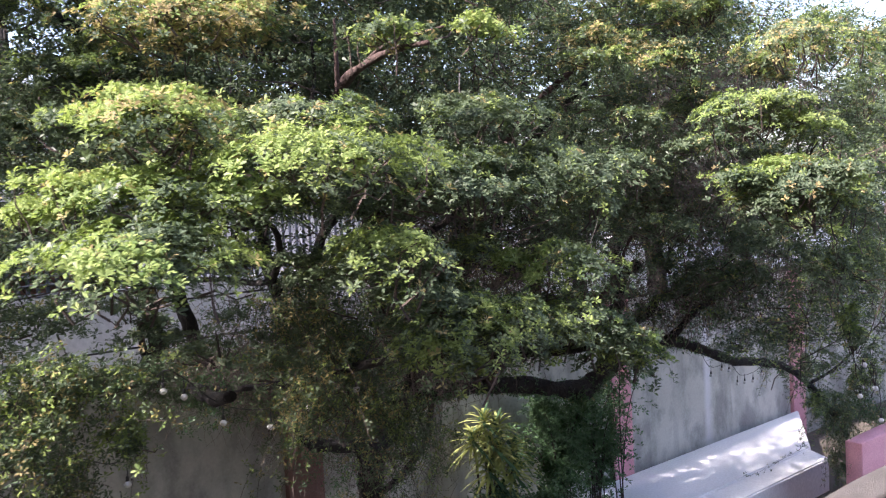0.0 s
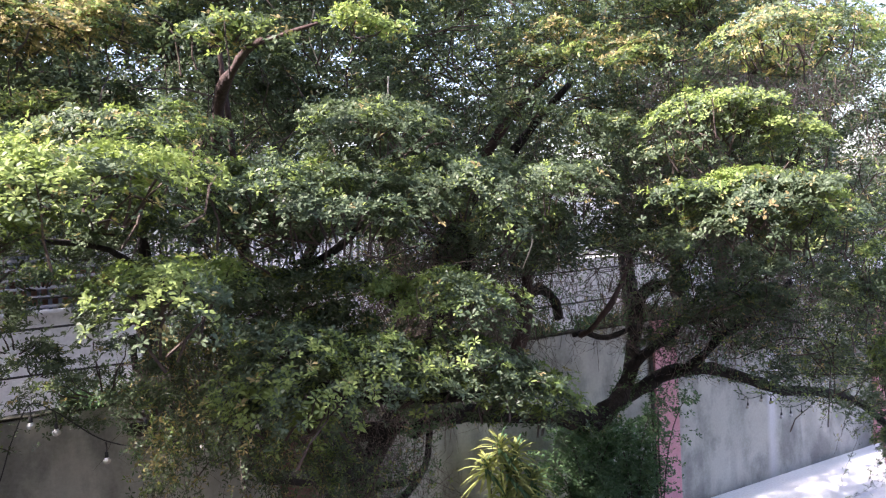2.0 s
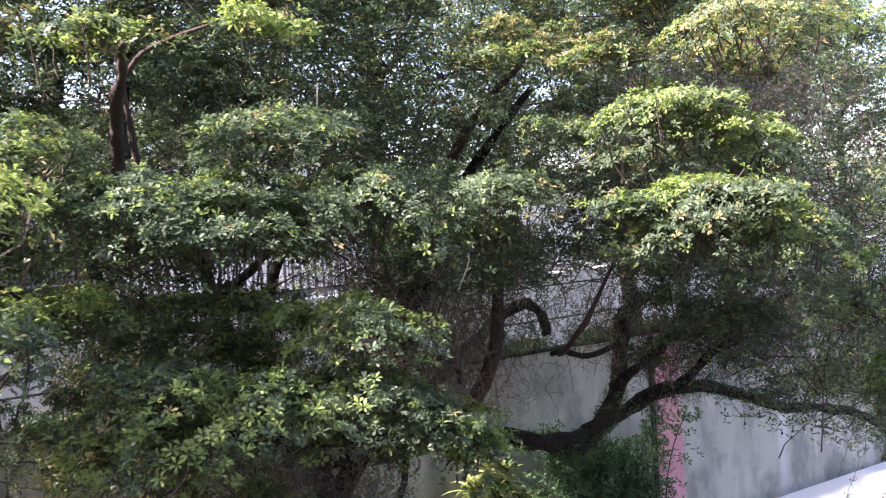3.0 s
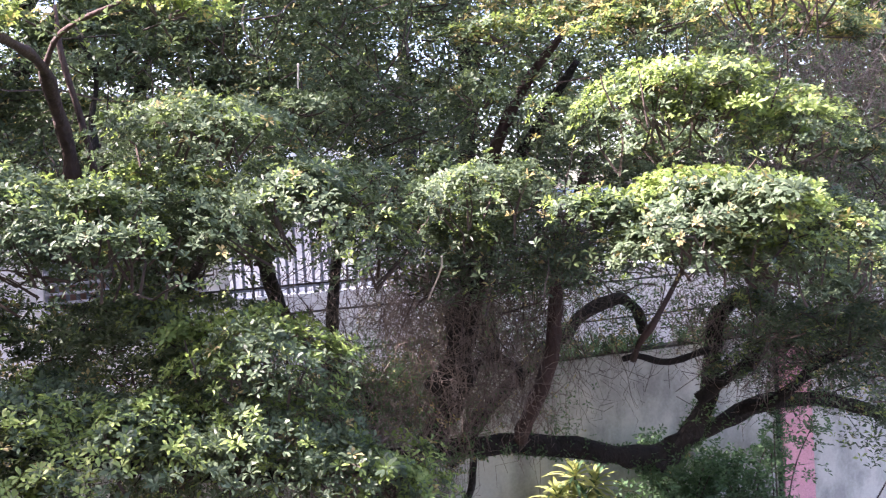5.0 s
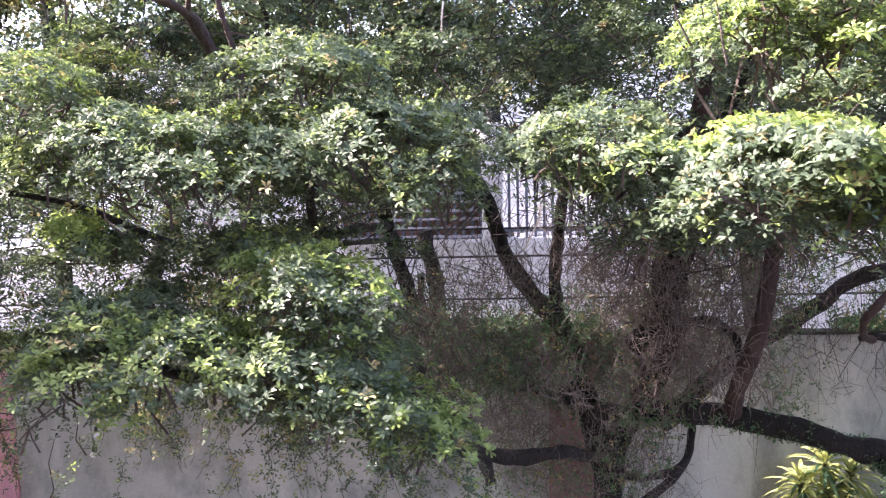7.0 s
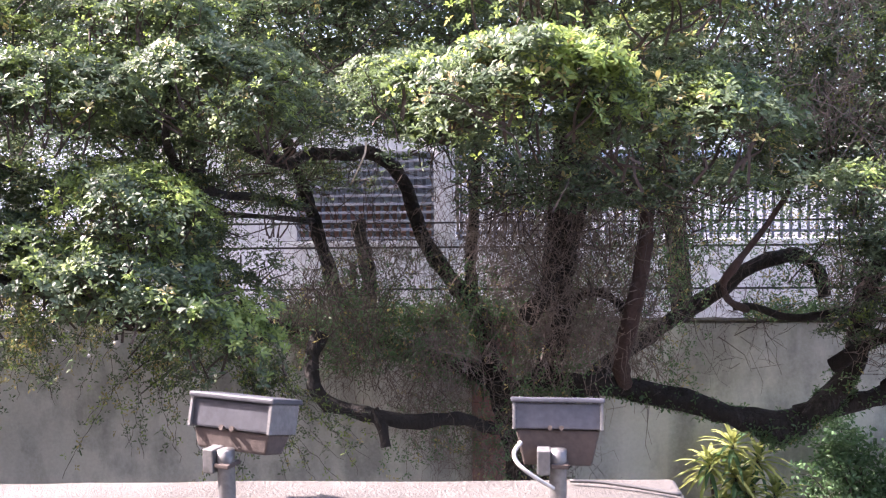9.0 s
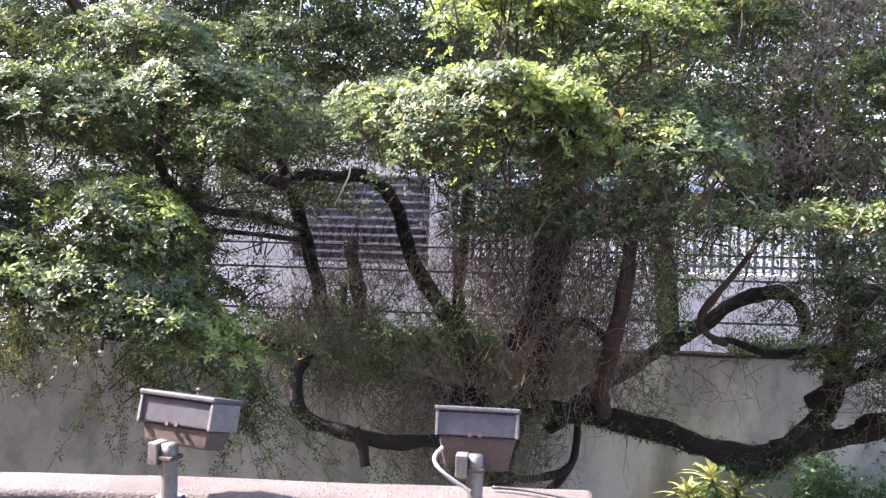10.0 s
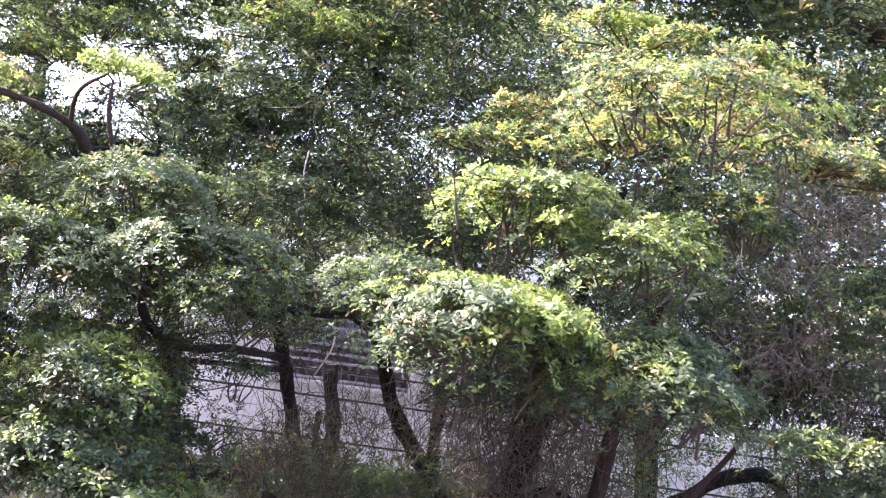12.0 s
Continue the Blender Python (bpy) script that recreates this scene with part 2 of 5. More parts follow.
def leaf_mesh(name, centres, axes, length, mats, per=7, width=0.38, lift=0.42, share=None, spread=0.22, blunt=False):
    """Rosettes of leaves, each leaf a folded blade of its own."""
    n = len(centres)
    axes = unit(axes)
    ref = np.where(np.abs(axes[:, 2:3]) > 0.9, np.array([[1.0, 0, 0]]), np.array([[0, 0, 1.0]]))
    u = unit(np.cross(axes, ref))
    w = np.cross(axes, u)
    turn = rng.uniform(0, 6.28, (n, 1)) + np.arange(per)[None, :] * (6.283 / per) + rng.normal(0, 0.3, (n, per))
    up = lift + rng.normal(0, spread, (n, per))
    size = length * rng.uniform(0.7, 1.2, (n, per))
    d = (np.cos(turn)[..., None] * u[:, None] + np.sin(turn)[..., None] * w[:, None]) * np.cos(up)[..., None] + axes[:, None] * np.sin(up)[..., None]
    s = -np.sin(turn)[..., None] * u[:, None] + np.cos(turn)[..., None] * w[:, None]
    tilt = rng.normal(0, 0.28, (n, per))[..., None]
    nrm = np.cross(d, s)
    s = s * np.cos(tilt) + nrm * np.sin(tilt)
    nrm = np.cross(d, s)
    base = centres[:, None] + d * size[..., None] * 0.1
    half = s * size[..., None] * width * 0.5
    fold = nrm * size[..., None] * 0.07
    tip = base + d * size[..., None] - nrm * size[..., None] * 0.12
    mid = base + d * size[..., None] * 0.66
    if blunt:
        # blunt leaf, widest towards its rounded tip
        ring = [base, mid + half + fold, tip + half * 0.4, tip - half * 0.4, mid - half + fold]
    else:
        ring = [base, mid + half + fold, tip, mid - half + fold]
    c = len(ring)
    verts = np.stack(ring, axis=2).reshape(-1, 3)
    k = n * per
    me = bpy.data.meshes.new(name)
    me.vertices.add(c * k)
    me.vertices.foreach_set("co", verts.astype(np.float32).ravel())
    me.loops.add(c * k)
    me.loops.foreach_set("vertex_index", np.arange(c * k, dtype=np.int32))
    me.polygons.add(k)
    me.polygons.foreach_set("loop_start", np.arange(0, c * k, c, dtype=np.int32))
    me.polygons.foreach_set("loop_total", np.full(k, c, dtype=np.int32))
    if share is not None:
        me.polygons.foreach_set("material_index", np.repeat(share.astype(np.int32), per))
    me.update(calc_edges=True)
    for m in mats:
        me.materials.append(m)
    return me


def stick_mesh(name, starts, ends, r0, r1, mats, sides=4, bend=0.06):
    """Many thin twigs, each of three short tapered pieces."""
    n = len(starts)
    d = ends - starts
    ax = unit(d)
    ref = np.where(np.abs(ax[:, 2:3]) > 0.9, np.array([[1.0, 0, 0]]), np.array([[0, 0, 1.0]]))
    u = unit(np.cross(ax, ref))
    w = np.cross(ax, u)
    ln = np.linalg.norm(d, axis=1, keepdims=True)
    rows = []
    for i, f in enumerate((0.0, 0.35, 0.7, 1.0)):
        p = starts + d * f
        if 0 < i < 3:
            p = p + (u * rng.normal(0, bend, (n, 1)) + w * rng.normal(0, bend, (n, 1))) * ln
        r = (r0 + (r1 - r0) * f)
        r = np.broadcast_to(np.asarray(r).reshape(-1, 1), (n, 1))
        for k in range(sides):
            a = 6.2832 * k / sides
            rows.append(p + (u * math.cos(a) + w * math.sin(a)) * r)
    verts = np.stack(rows, axis=1).reshape(-1, 3)
    quads = []
    for i in range(3):
        for k in range(sides):
            quads.append((i * sides + k, i * sides + (k + 1) % sides, (i + 1) * sides + (k + 1) % sides, (i + 1) * sides + k))
    q = (np.array(quads)[None] + (np.arange(n) * 4 * sides)[:, None, None]).reshape(-1, 4)
    me = bpy.data.meshes.new(name)
    me.from_pydata(verts, [], q.tolist())
    for m in mats:
        me.materials.append(m)
    return me


# ---- setting ----
block("ground", (-120, -60, -0.9), (160, 9.3, -0.6), EARTH)["kind"] = "structure"
tagged(bpy.data.objects["ground"], "bare brown earth of the yard", "ground", kind="structure")
tagged(block("road", (-120, 9.62, -0.9), (160, 160, -0.5), ASPHALT), "grey asphalt street behind the wall", "road", kind="structure")

# boundary wall: grey cement bays between pink pillars
WALL_Y, WALL_TOP = 9.38, 3.0
boundary = empty("wall_north", (0, WALL_Y, 0), "grey stained cement boundary wall with pink pillars", "wall", kind="structure")
PILLARS = (-12.0, -6.0, 0.15, 6.8, 12.96, 18.88, 24.8)
for a, b in zip(PILLARS, PILLARS[1:]):
    rough_box("wall_panel", (a + 0.255, WALL_Y, -0.9), (b - 0.255, WALL_Y + 0.2, WALL_TOP), CEMENT, boundary, 0.5, 0.01, 0.012)
for x in PILLARS:
    for k in range(8):
        block("pillar_block", (x - 0.25, WALL_Y - 0.08, -0.62 + k * 0.455), (x + 0.25, WALL_Y + 0.28, -0.62 + k * 0.455 + 0.45), DULL if x == 6.8 else PINK, boundary, "dull brownish red" if x == 6.8 else "", bevel=0.008)

# dark strips added on wall and pillar tops to take down the sunlit edge
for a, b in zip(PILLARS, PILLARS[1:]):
    rough_box("moss", (a + 0.26, WALL_Y - 0.006, WALL_TOP + 0.004), (b - 0.26, WALL_Y + 0.21, WALL_TOP + 0.035), DARKCOAT, boundary, 0.14, 0.014, 0.008)
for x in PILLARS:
    rough_box("moss", (x - 0.25, WALL_Y - 0.08, 3.02), (x + 0.25, WALL_Y + 0.28, 3.05), DARKCOAT, boundary, 0.1, 0.012, 0.008)

tagged(part("drainpipe", tube(((12.67, WALL_Y - 0.035, -0.6), (12.675, WALL_Y - 0.035, 1.2), (12.67, WALL_Y - 0.035, 2.95)), 0.03, 0.03, 10, per=3), CABLE, None, smooth=True), "black pipe running up beside the pink pillar", "pipe")

# raised white floor along the wall, with one step
def slab(name, outline, low, high, mats, label, category):
    bm = bmesh.new()
    f = bm.faces.new([bm.verts.new((x, y, low)) for x, y in outline])
    up = bmesh.ops.extrude_face_region(bm, geom=[f])
    bmesh.ops.translate(bm, verts=[v for v in up["geom"] if isinstance(v, bmesh.types.BMVert)], vec=(0, 0, high - low))
    bmesh.ops.recalc_face_normals(bm, faces=bm.faces)
    bmesh.ops.bevel(bm, geom=bm.edges[:], offset=0.025, segments=2, affect="EDGES")
    return tagged(part(name, bm, mats), label, category, kind="structure")


slab("platform", ((9.2, 7.82), (16.45, 7.82), (18.75, 9.285), (9.2, 9.285)), -0.9, 0.0, WHITE, "white painted raised floor along the wall", "platform")
slab("platform_step", ((9.2, 7.3), (16.1, 7.3), (16.38, 7.812), (9.2, 7.812)), -0.9, -0.018, WHITE, "white painted lower edge of the raised floor", "step")
tagged(rough_box("wall_low", (14.0, 5.75, -0.9), (24, 6.0, 1.0), PINK, None, 0.6, 0.008, 0.02), "low pink painted garden wall", "wall", kind="structure")

# terrace with parapet and planter
tagged(block("floor", (-6, -3.2, 2.6), (8, 1.19, 2.85), PLASTER), "plain terrace floor", "floor", kind="structure")
# tall wall out of view, added to cut sky light on the left bays
tagged(block("wall_south", (-12, -3.5, -0.9), (8, -3.2, 11.0), PLASTER), "unseen plain plastered wall added behind the terrace to hold back sky light", "wall", kind="structure")
# out of view as well, added to stop sky light from the left
tagged(block("wall_west", (-8.3, -3.2, -0.9), (-8.0, 9.36, 10.0), PLASTER), "unseen plain plastered wall added west of the yard to block sky light", "wall", kind="structure")
parapet = empty("parapet", (0, 1.05, 2.85), "rough grey concrete parapet of the terrace", "parapet", kind="structure")
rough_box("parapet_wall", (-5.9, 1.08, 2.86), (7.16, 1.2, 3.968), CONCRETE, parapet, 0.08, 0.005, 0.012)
# thin dark sheet that puts the shade of the inner face into colour
rough_box("damp_face", (-5.9, 1.066, 3.0), (7.1, 1.076, 3.955), DARKCOAT, parapet, 0.12, 0.003, 0.002)
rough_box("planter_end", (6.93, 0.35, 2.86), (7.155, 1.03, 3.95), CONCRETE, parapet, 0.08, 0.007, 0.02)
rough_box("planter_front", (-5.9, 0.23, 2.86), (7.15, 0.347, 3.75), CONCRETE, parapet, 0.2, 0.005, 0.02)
rough_box("soil", (-5.9, 0.35, 2.9), (6.927, 1.035, 3.935), SOIL, parapet, 0.06, 0.022, 0.01)
# the parapet is not quite straight: it bends a little before its end
for ob in parapet.children:
    for v in ob.data.vertices:
        x = v.co.x
        v.co.y += 0.02 if x < 4.4 else 0.02 - 0.075 * (x - 4.4) if x < 5.3 else -0.0475 + 0.05 * (x - 5.3)

# ---- house across the street ----
FY = 14.5
house = empty("house", (5, FY, -0.5), "whitewashed house with a latticed window and a railing", "house")
rough_box("wall", (-8, FY, -0.6), (40, FY + 0.3, 3.66), FARWALL, house, 1.2, 0.02, 0.02)
rough_box("pier", (5.76, FY - 0.06, 3.664), (6.12, FY + 0.25, 5.6), FARWALL, house, 0.5, 0.008, 0.01)
block("side_wall", (0.5, FY + 0.01, 3.664), (3.35, FY + 0.25, 5.6), FARWALL, house, bevel=0.01)
block("lintel", (3.353, FY + 0.01, 5.2), (5.757, FY + 0.25, 5.6), FARWALL, house, bevel=0.01)
block("back_wall", (6.123, FY + 1.6, 3.664), (40, FY + 1.8, 5.1), FARWALL, house)
block("awning", (6.3, FY + 1.1, 5.1), (14, FY + 1.9, 5.2), BLUE, house, bevel=0.01)
window = block("window", (3.353, FY + 0.16, 3.664), (5.757, FY + 0.2, 5.2), PANE, house, "latticed window with brown lower panels and pale blue upper panels")
for i in range(4):
    block("lower_panel", (3.36 + i * 0.6, FY + 0.1, 3.67), (3.95 + i * 0.6, FY + 0.155, 4.26), WOODEN, window, bevel=0.006)
    block("upper_panel", (3.36 + i * 0.6, FY + 0.1, 4.27), (3.95 + i * 0.6, FY + 0.155, 5.19), PALEBLUE, window, bevel=0.006)
block("sill", (3.3, FY - 0.1, 3.6), (5.8, FY - 0.004, 3.66), FARWALL, window, bevel=0.01)
for i in range(17):
    x = 3.36 + i * 0.147
    block("lattice_bar", (x, FY - 0.02, 3.66), (x + 0.058, FY + 0.02, 5.2), IRON, window, bevel=0.004)
for i in range(11):
    z = 3.69 + i * 0.147
    block("lattice_rail", (3.36, FY - 0.06, z), (5.755, FY - 0.024, z + 0.045), RAILPAINT, window, bevel=0.004)
railing = empty("railing", (9, FY + 0.1, 3.66), "grey iron railing on the white wall", "railing")
for z in (3.76, 4.98):
    block("rail", (6.13, FY + 0.08, z), (13.2, FY + 0.13, z + 0.05), IRON, railing, bevel=0.005)
for i in range(48):
    x = 6.2 + i * 0.147
    block("baluster", (x, FY + 0.085, 3.66), (x + 0.045, FY + 0.125, 5.12), IRON, railing, bevel=0.005)

# long building with a sheet roof further off
depot = empty("building", (-2, 23, -0.5), "distant building with a grey-blue sheet roof", "building")
block("wall", (-30, 23.4, -0.6), (14, 32, 8.3), FARWALL, depot)
for k in range(44):
    x = -30.4 + k * 1.0
    bm = bmesh.new()
    box(bm, (x, 22.8, 8.2), (x + 0.985, 27.6, 8.26), 0.0)
    box(bm, (x + 0.44, 22.8, 8.262), (x + 0.54, 27.6, 8.31), 0.01)
    bmesh.ops.rotate(bm, verts=bm.verts, cent=(x, 22.8, 8.2), matrix=Matrix.Rotation(radians(14), 3, "X"))
    part("roof_sheet", bm, ROOF, depot)
block("gutter", (-30.5, 22.7, 8.05), (14.2, 22.795, 8.2), GALV, depot, bevel=0.02)

# ---- trees ----
class Tree:
    def __init__(self, name, base, label):
        self.root = empty(name, base, label, "tree")
        self.starts, self.ends = [], []

    def limb(self, name, r0, r1, *pts, mat=None, sides=9):
        return part(name, tube(pts, r0, r1, sides, 0.22), mat or BARK, self.root, smooth=True)

    def clump(self, c, r, count, young_lit=0.1, dry=0.02, flat=0.75, droop=0.25, shoots=0, foot=None, leaf=0.035, upper=0.86, per=6):
        """A leafy pad: rosettes near the skin of a flattened dome, drooping at its rim."""
        c, r = np.array(c), np.array(r)
        count = int(count * (0.42 if leaf < 0.042 else 0.55))
        # several small domes make one pad, with some loose rosettes between them
        k = int(np.clip(3 + 16 * r[0] * r[1] + 4 * r[0], 4, 22))
        hub = unit(rng.normal(0, 1, (k, 3)))
        hub[:, 2] = np.where(rng.random(k) < upper, np.abs(hub[:, 2]), hub[:, 2])
        hub = hub * (rng.random((k, 1)) ** 0.45) * 0.85
        own = rng.uniform(0.45, 1.0, k) * (0.30 + 0.16 * min(1.0, 0.5 / max(r[0], 0.2)))
        pick = rng.integers(0, k, count)
        d = unit(rng.normal(0, 1, (count, 3)))
        d[:, 2] = np.where(rng.random(count) < upper, np.abs(d[:, 2]), d[:, 2])
        rad = rng.random(count) ** (0.55 * (1 - flat))
        e = d * (own[pick] * rad * rng.uniform(0.85, 1.12, count))[:, None]
        e[:, 2] *= 0.75
        e[:, 2] *= np.where(r[2] < 0.12, 1.5, 1.0)
        loose = rng.random(count) < 0.14
        q = np.where(loose[:, None], unit(rng.normal(0, 1, (count, 3))) * rng.random((count, 1)) ** 0.5 * 1.12, hub[pick] + e)
        p = c + q * r * (1 + np.array([noise.noise(Vector(v * 1.6 + c)) for v in q]) * 0.35)[:, None]
        rho = np.linalg.norm(q[:, :2], axis=1)
        p[:, 2] -= droop * r[2] * rho ** 2
        p += rng.normal(0, 0.015, p.shape)
        ax = d * np.array([0.9, 0.9, 1.0]) + np.array([0, 0, 0.75]) + rng.normal(0, 0.2, p.shape)
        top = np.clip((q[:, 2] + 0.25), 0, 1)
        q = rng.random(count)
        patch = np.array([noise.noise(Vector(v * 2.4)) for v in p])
        # pale young leaves gather on top, which paints the pad's lit side as well
        kind = np.where(q < young_lit * (0.35 + 1.3 * top) * (1 + 2.2 * patch), 1, 0)
        kind = np.where(rng.random(count) < dry, 2, kind)
        self.hang(tagged(new("foliage", leaf_mesh("foliage", p, ax, leaf, (LEAF, YOUNGLIT, DRY), per, share=kind, blunt=leaf < 0.042)), kind="stuff"))
        # twigs inside the pad
        k = max(6, count // 40)
        i = rng.integers(0, count, k)
        core = c + (p[i] - c) * np.array([0.35, 0.35, 0.2]) + np.array([0, 0, -0.35 * r[2]])
        self.starts.append(core)
        self.ends.append(p[i])
        if shoots:
            f = np.array(foot if foot is not None else c - np.array([0, 0, r[2] * 1.6]))
            s = f + rng.normal(0, 1, (shoots, 3)) * np.array([r[0] * 0.5, r[1] * 0.4, 0.04])
            e = s + (s - f) * np.array([0.35, 0.3, 0])
            e[:, :2] = s[:, :2] + (s - f)[:, :2] * 0.15
            e[:, 2] = c[2] + r[2] * 0.25
            for a, b in zip(s, e):
                self.hang(new("shoot", stick_mesh("shoot", a[None], b[None], 0.005, 0.0025, (TWIG,), 5, 0.03)))

    def sheet(self, c, r, young_lit=0.3, dry=0.02, leaf=0.031, dense=1750):
        """One smooth leafy layer: rosettes shingled over the top of a low dome with a ragged rim."""
        c, r = np.array(c), np.array(r)
        n = int(dense * math.pi * r[0] * r[1]) + 60
        a = rng.uniform(0, 6.2832, n)
        rim = np.array([1 + 0.5 * noise.noise(Vector((math.cos(v) * 2.2 + c[0] * 3, math.sin(v) * 2.2 + c[1] * 3, c[2]))) for v in a])
        rho = rng.random(n) ** 0.5 * 1.04
        q = np.stack([np.cos(a) * rho * rim, np.sin(a) * rho * rim], axis=1)
        lump = np.array([noise.noise(Vector((v[0] * r[0] * 6 + c[0], v[1] * r[1] * 6 + c[1], c[2] * 2))) for v in q])
        z = (1 - rho ** 2.2) * r[2] + lump * 0.085 + rng.normal(0, 0.014, n)
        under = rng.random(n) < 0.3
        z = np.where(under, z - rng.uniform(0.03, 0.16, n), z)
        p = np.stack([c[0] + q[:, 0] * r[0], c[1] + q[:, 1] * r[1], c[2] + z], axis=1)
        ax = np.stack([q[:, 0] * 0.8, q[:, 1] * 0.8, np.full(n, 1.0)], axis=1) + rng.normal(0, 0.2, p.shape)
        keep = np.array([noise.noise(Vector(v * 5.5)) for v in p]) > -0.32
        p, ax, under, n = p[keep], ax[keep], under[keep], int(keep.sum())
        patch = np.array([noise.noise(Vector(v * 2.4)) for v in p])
        # fewer pale leaves underneath: young growth and painted shading in one
        kind = np.where(rng.random(n) < young_lit * (1 + 1.8 * patch) * np.where(under, 0.3, 1.0), 1, 0)
        kind = np.where(rng.random(n) < dry, 2, kind)
        self.hang(tagged(new("foliage", leaf_mesh("foliage", p, ax, leaf, (LEAF, YOUNGLIT, DRY), 7, share=kind, blunt=True)), kind="stuff"))
        i = rng.integers(0, n, n // 45)
        self.starts.append(c + (p[i] - c) * np.array([0.6, 0.6, 0]) + rng.normal(0, 0.06, (len(i), 3)) + np.array([0, 0, -0.14]))
        self.ends.append(p[i])

    def hang(self, ob):
        ob.parent = self.root
        ob.matrix_parent_inverse = Matrix.Translation(-self.root.location)

    def tangle(self, lo, hi, count, length=0.5, r=0.005, mat=None):
        """Bare thin twigs in the shaded inside of the crown."""
        s = rng.uniform(lo, hi, (count * 2, 3))
        mid, half = (np.array(lo) + np.array(hi)) / 2, (np.array(hi) - np.array(lo)) / 2
        edge = np.abs((s - mid) / half).max(axis=1)
        s = s[np.array([noise.noise(Vector(v * 1.3)) for v in s]) > edge * 0.5 - 0.4][:count]
        count = len(s)
        e = s + rng.normal(0, 1, (count, 3)) * length * np.array([0.35, 0.3, 0.55])
        self.hang(tagged(new("bare_twig", stick_mesh("bare_twig", s, e, r * 0.62, r * 0.28, (mat or BARK,), 3, 0.13)), kind="stuff"))

    def fill(self, lo, hi, count, leaf=0.045, young_lit=0.04, cut=0.02, scale=1.15):
        """Leaves in loose billows inside the crown, also for canopy added to cast shade."""
        p = rng.uniform(lo, hi, (int(count * 2.2), 3))
        g = np.array([noise.noise(Vector((v[0] * scale, v[1] * scale, v[2] * scale * 1.9))) for v in p])
        p = p[g > cut][:count]
        n = len(p)
        ax = rng.normal(0, 0.4, p.shape) + np.array([0, -0.25, 0.9])
        kind = np.where(rng.random(n) < young_lit, 1, np.where(rng.random(n) < 0.03, 2, 0))
        self.hang(tagged(new("foliage", leaf_mesh("foliage", p, ax, leaf, (LEAF, YOUNGLIT, DRY), 4, share=kind)), kind="stuff"))
        i = rng.integers(0, n, n // 25)
        self.starts.append(p[i] + rng.normal(0, 0.25, (len(i), 3)))
        self.ends.append(p[i])

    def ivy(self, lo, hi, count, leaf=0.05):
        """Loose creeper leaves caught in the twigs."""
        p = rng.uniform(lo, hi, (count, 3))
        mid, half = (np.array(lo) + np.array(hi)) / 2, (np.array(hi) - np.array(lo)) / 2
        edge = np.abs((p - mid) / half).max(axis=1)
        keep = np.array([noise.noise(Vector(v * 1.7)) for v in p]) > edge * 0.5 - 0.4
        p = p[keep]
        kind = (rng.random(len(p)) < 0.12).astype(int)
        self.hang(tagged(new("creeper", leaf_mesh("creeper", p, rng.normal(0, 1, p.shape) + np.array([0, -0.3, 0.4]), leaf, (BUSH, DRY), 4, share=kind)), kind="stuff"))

    def drape(self, c, r, down, strands, young_lit=0.3, dry=0.1, lean=(0, 0), leaf=0.03):
        """Thin trailing twigs set with small leaves, hanging from under a pad."""
        c, r = np.array(c), np.array(r)
        a = c + rng.normal(0, 0.5, (strands, 3)) * r
        length = down * rng.uniform(0.15, 0.75, strands)
        pts, s, e = [], [], []
        for p, ln in zip(a, length):
            way = np.array([lean[0], lean[1], -1.0]) + rng.normal(0, 0.28, 3)
            for k in range(int(ln / 0.06) + 2):
                q = p + way * 0.06
                s.append(p)
                e.append(q)
                pts += [p + rng.normal(0, 0.034, 3) for _ in range(5)]
                p = q
                way = way + rng.normal(0, 0.22, 3) + np.array([0, 0, -0.06])
        pts = np.array(pts)
        n = len(pts)
        kind = np.where(rng.random(n) < young_lit, 1, 0)
        kind = np.where(rng.random(n) < dry, 2, kind)
        self.hang(tagged(new("foliage", leaf_mesh("foliage", pts, rng.normal(0, 0.8, pts.shape) + np.array([0, 0, 0.2]), leaf, (LEAF, YOUNGLIT, DRY), 4, share=kind)), kind="stuff"))
        self.hang(tagged(new("hanging_twig", stick_mesh("hanging_twig", np.array(s), np.array(e), 0.002, 0.0016, (TWIG,), 3)), kind="stuff"))

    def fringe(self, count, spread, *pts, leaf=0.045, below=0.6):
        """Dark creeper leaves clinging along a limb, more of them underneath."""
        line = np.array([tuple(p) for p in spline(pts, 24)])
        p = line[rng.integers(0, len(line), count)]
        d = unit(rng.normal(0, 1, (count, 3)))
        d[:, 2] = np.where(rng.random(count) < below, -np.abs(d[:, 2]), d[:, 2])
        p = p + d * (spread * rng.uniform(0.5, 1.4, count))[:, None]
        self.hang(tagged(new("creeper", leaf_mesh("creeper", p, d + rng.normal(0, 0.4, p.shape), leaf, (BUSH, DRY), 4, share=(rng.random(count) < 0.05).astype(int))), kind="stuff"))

    def done(self):
        s, e = np.concatenate(self.starts), np.concatenate(self.ends)
        self.hang(tagged(new("twig", stick_mesh("twig", s, e, 0.007, 0.003, (TWIG,), 3)), kind="stuff"))



# the spreading tree in the middle of the yard
t = Tree("tree", (5.9, 7.0, -0.6), "spreading tree with layered small-leaved crown and dark limbs")
t.limb("trunk", 0.17, 0.09, (7.05, 8.3, -0.6), (7.05, 8.3, 0.9), (7.07, 8.3, 1.61), (6.99, 8.2, 2.05), (6.88, 8.1, 2.42), (6.78, 8.0, 2.78), (6.72, 8.0, 3.17))
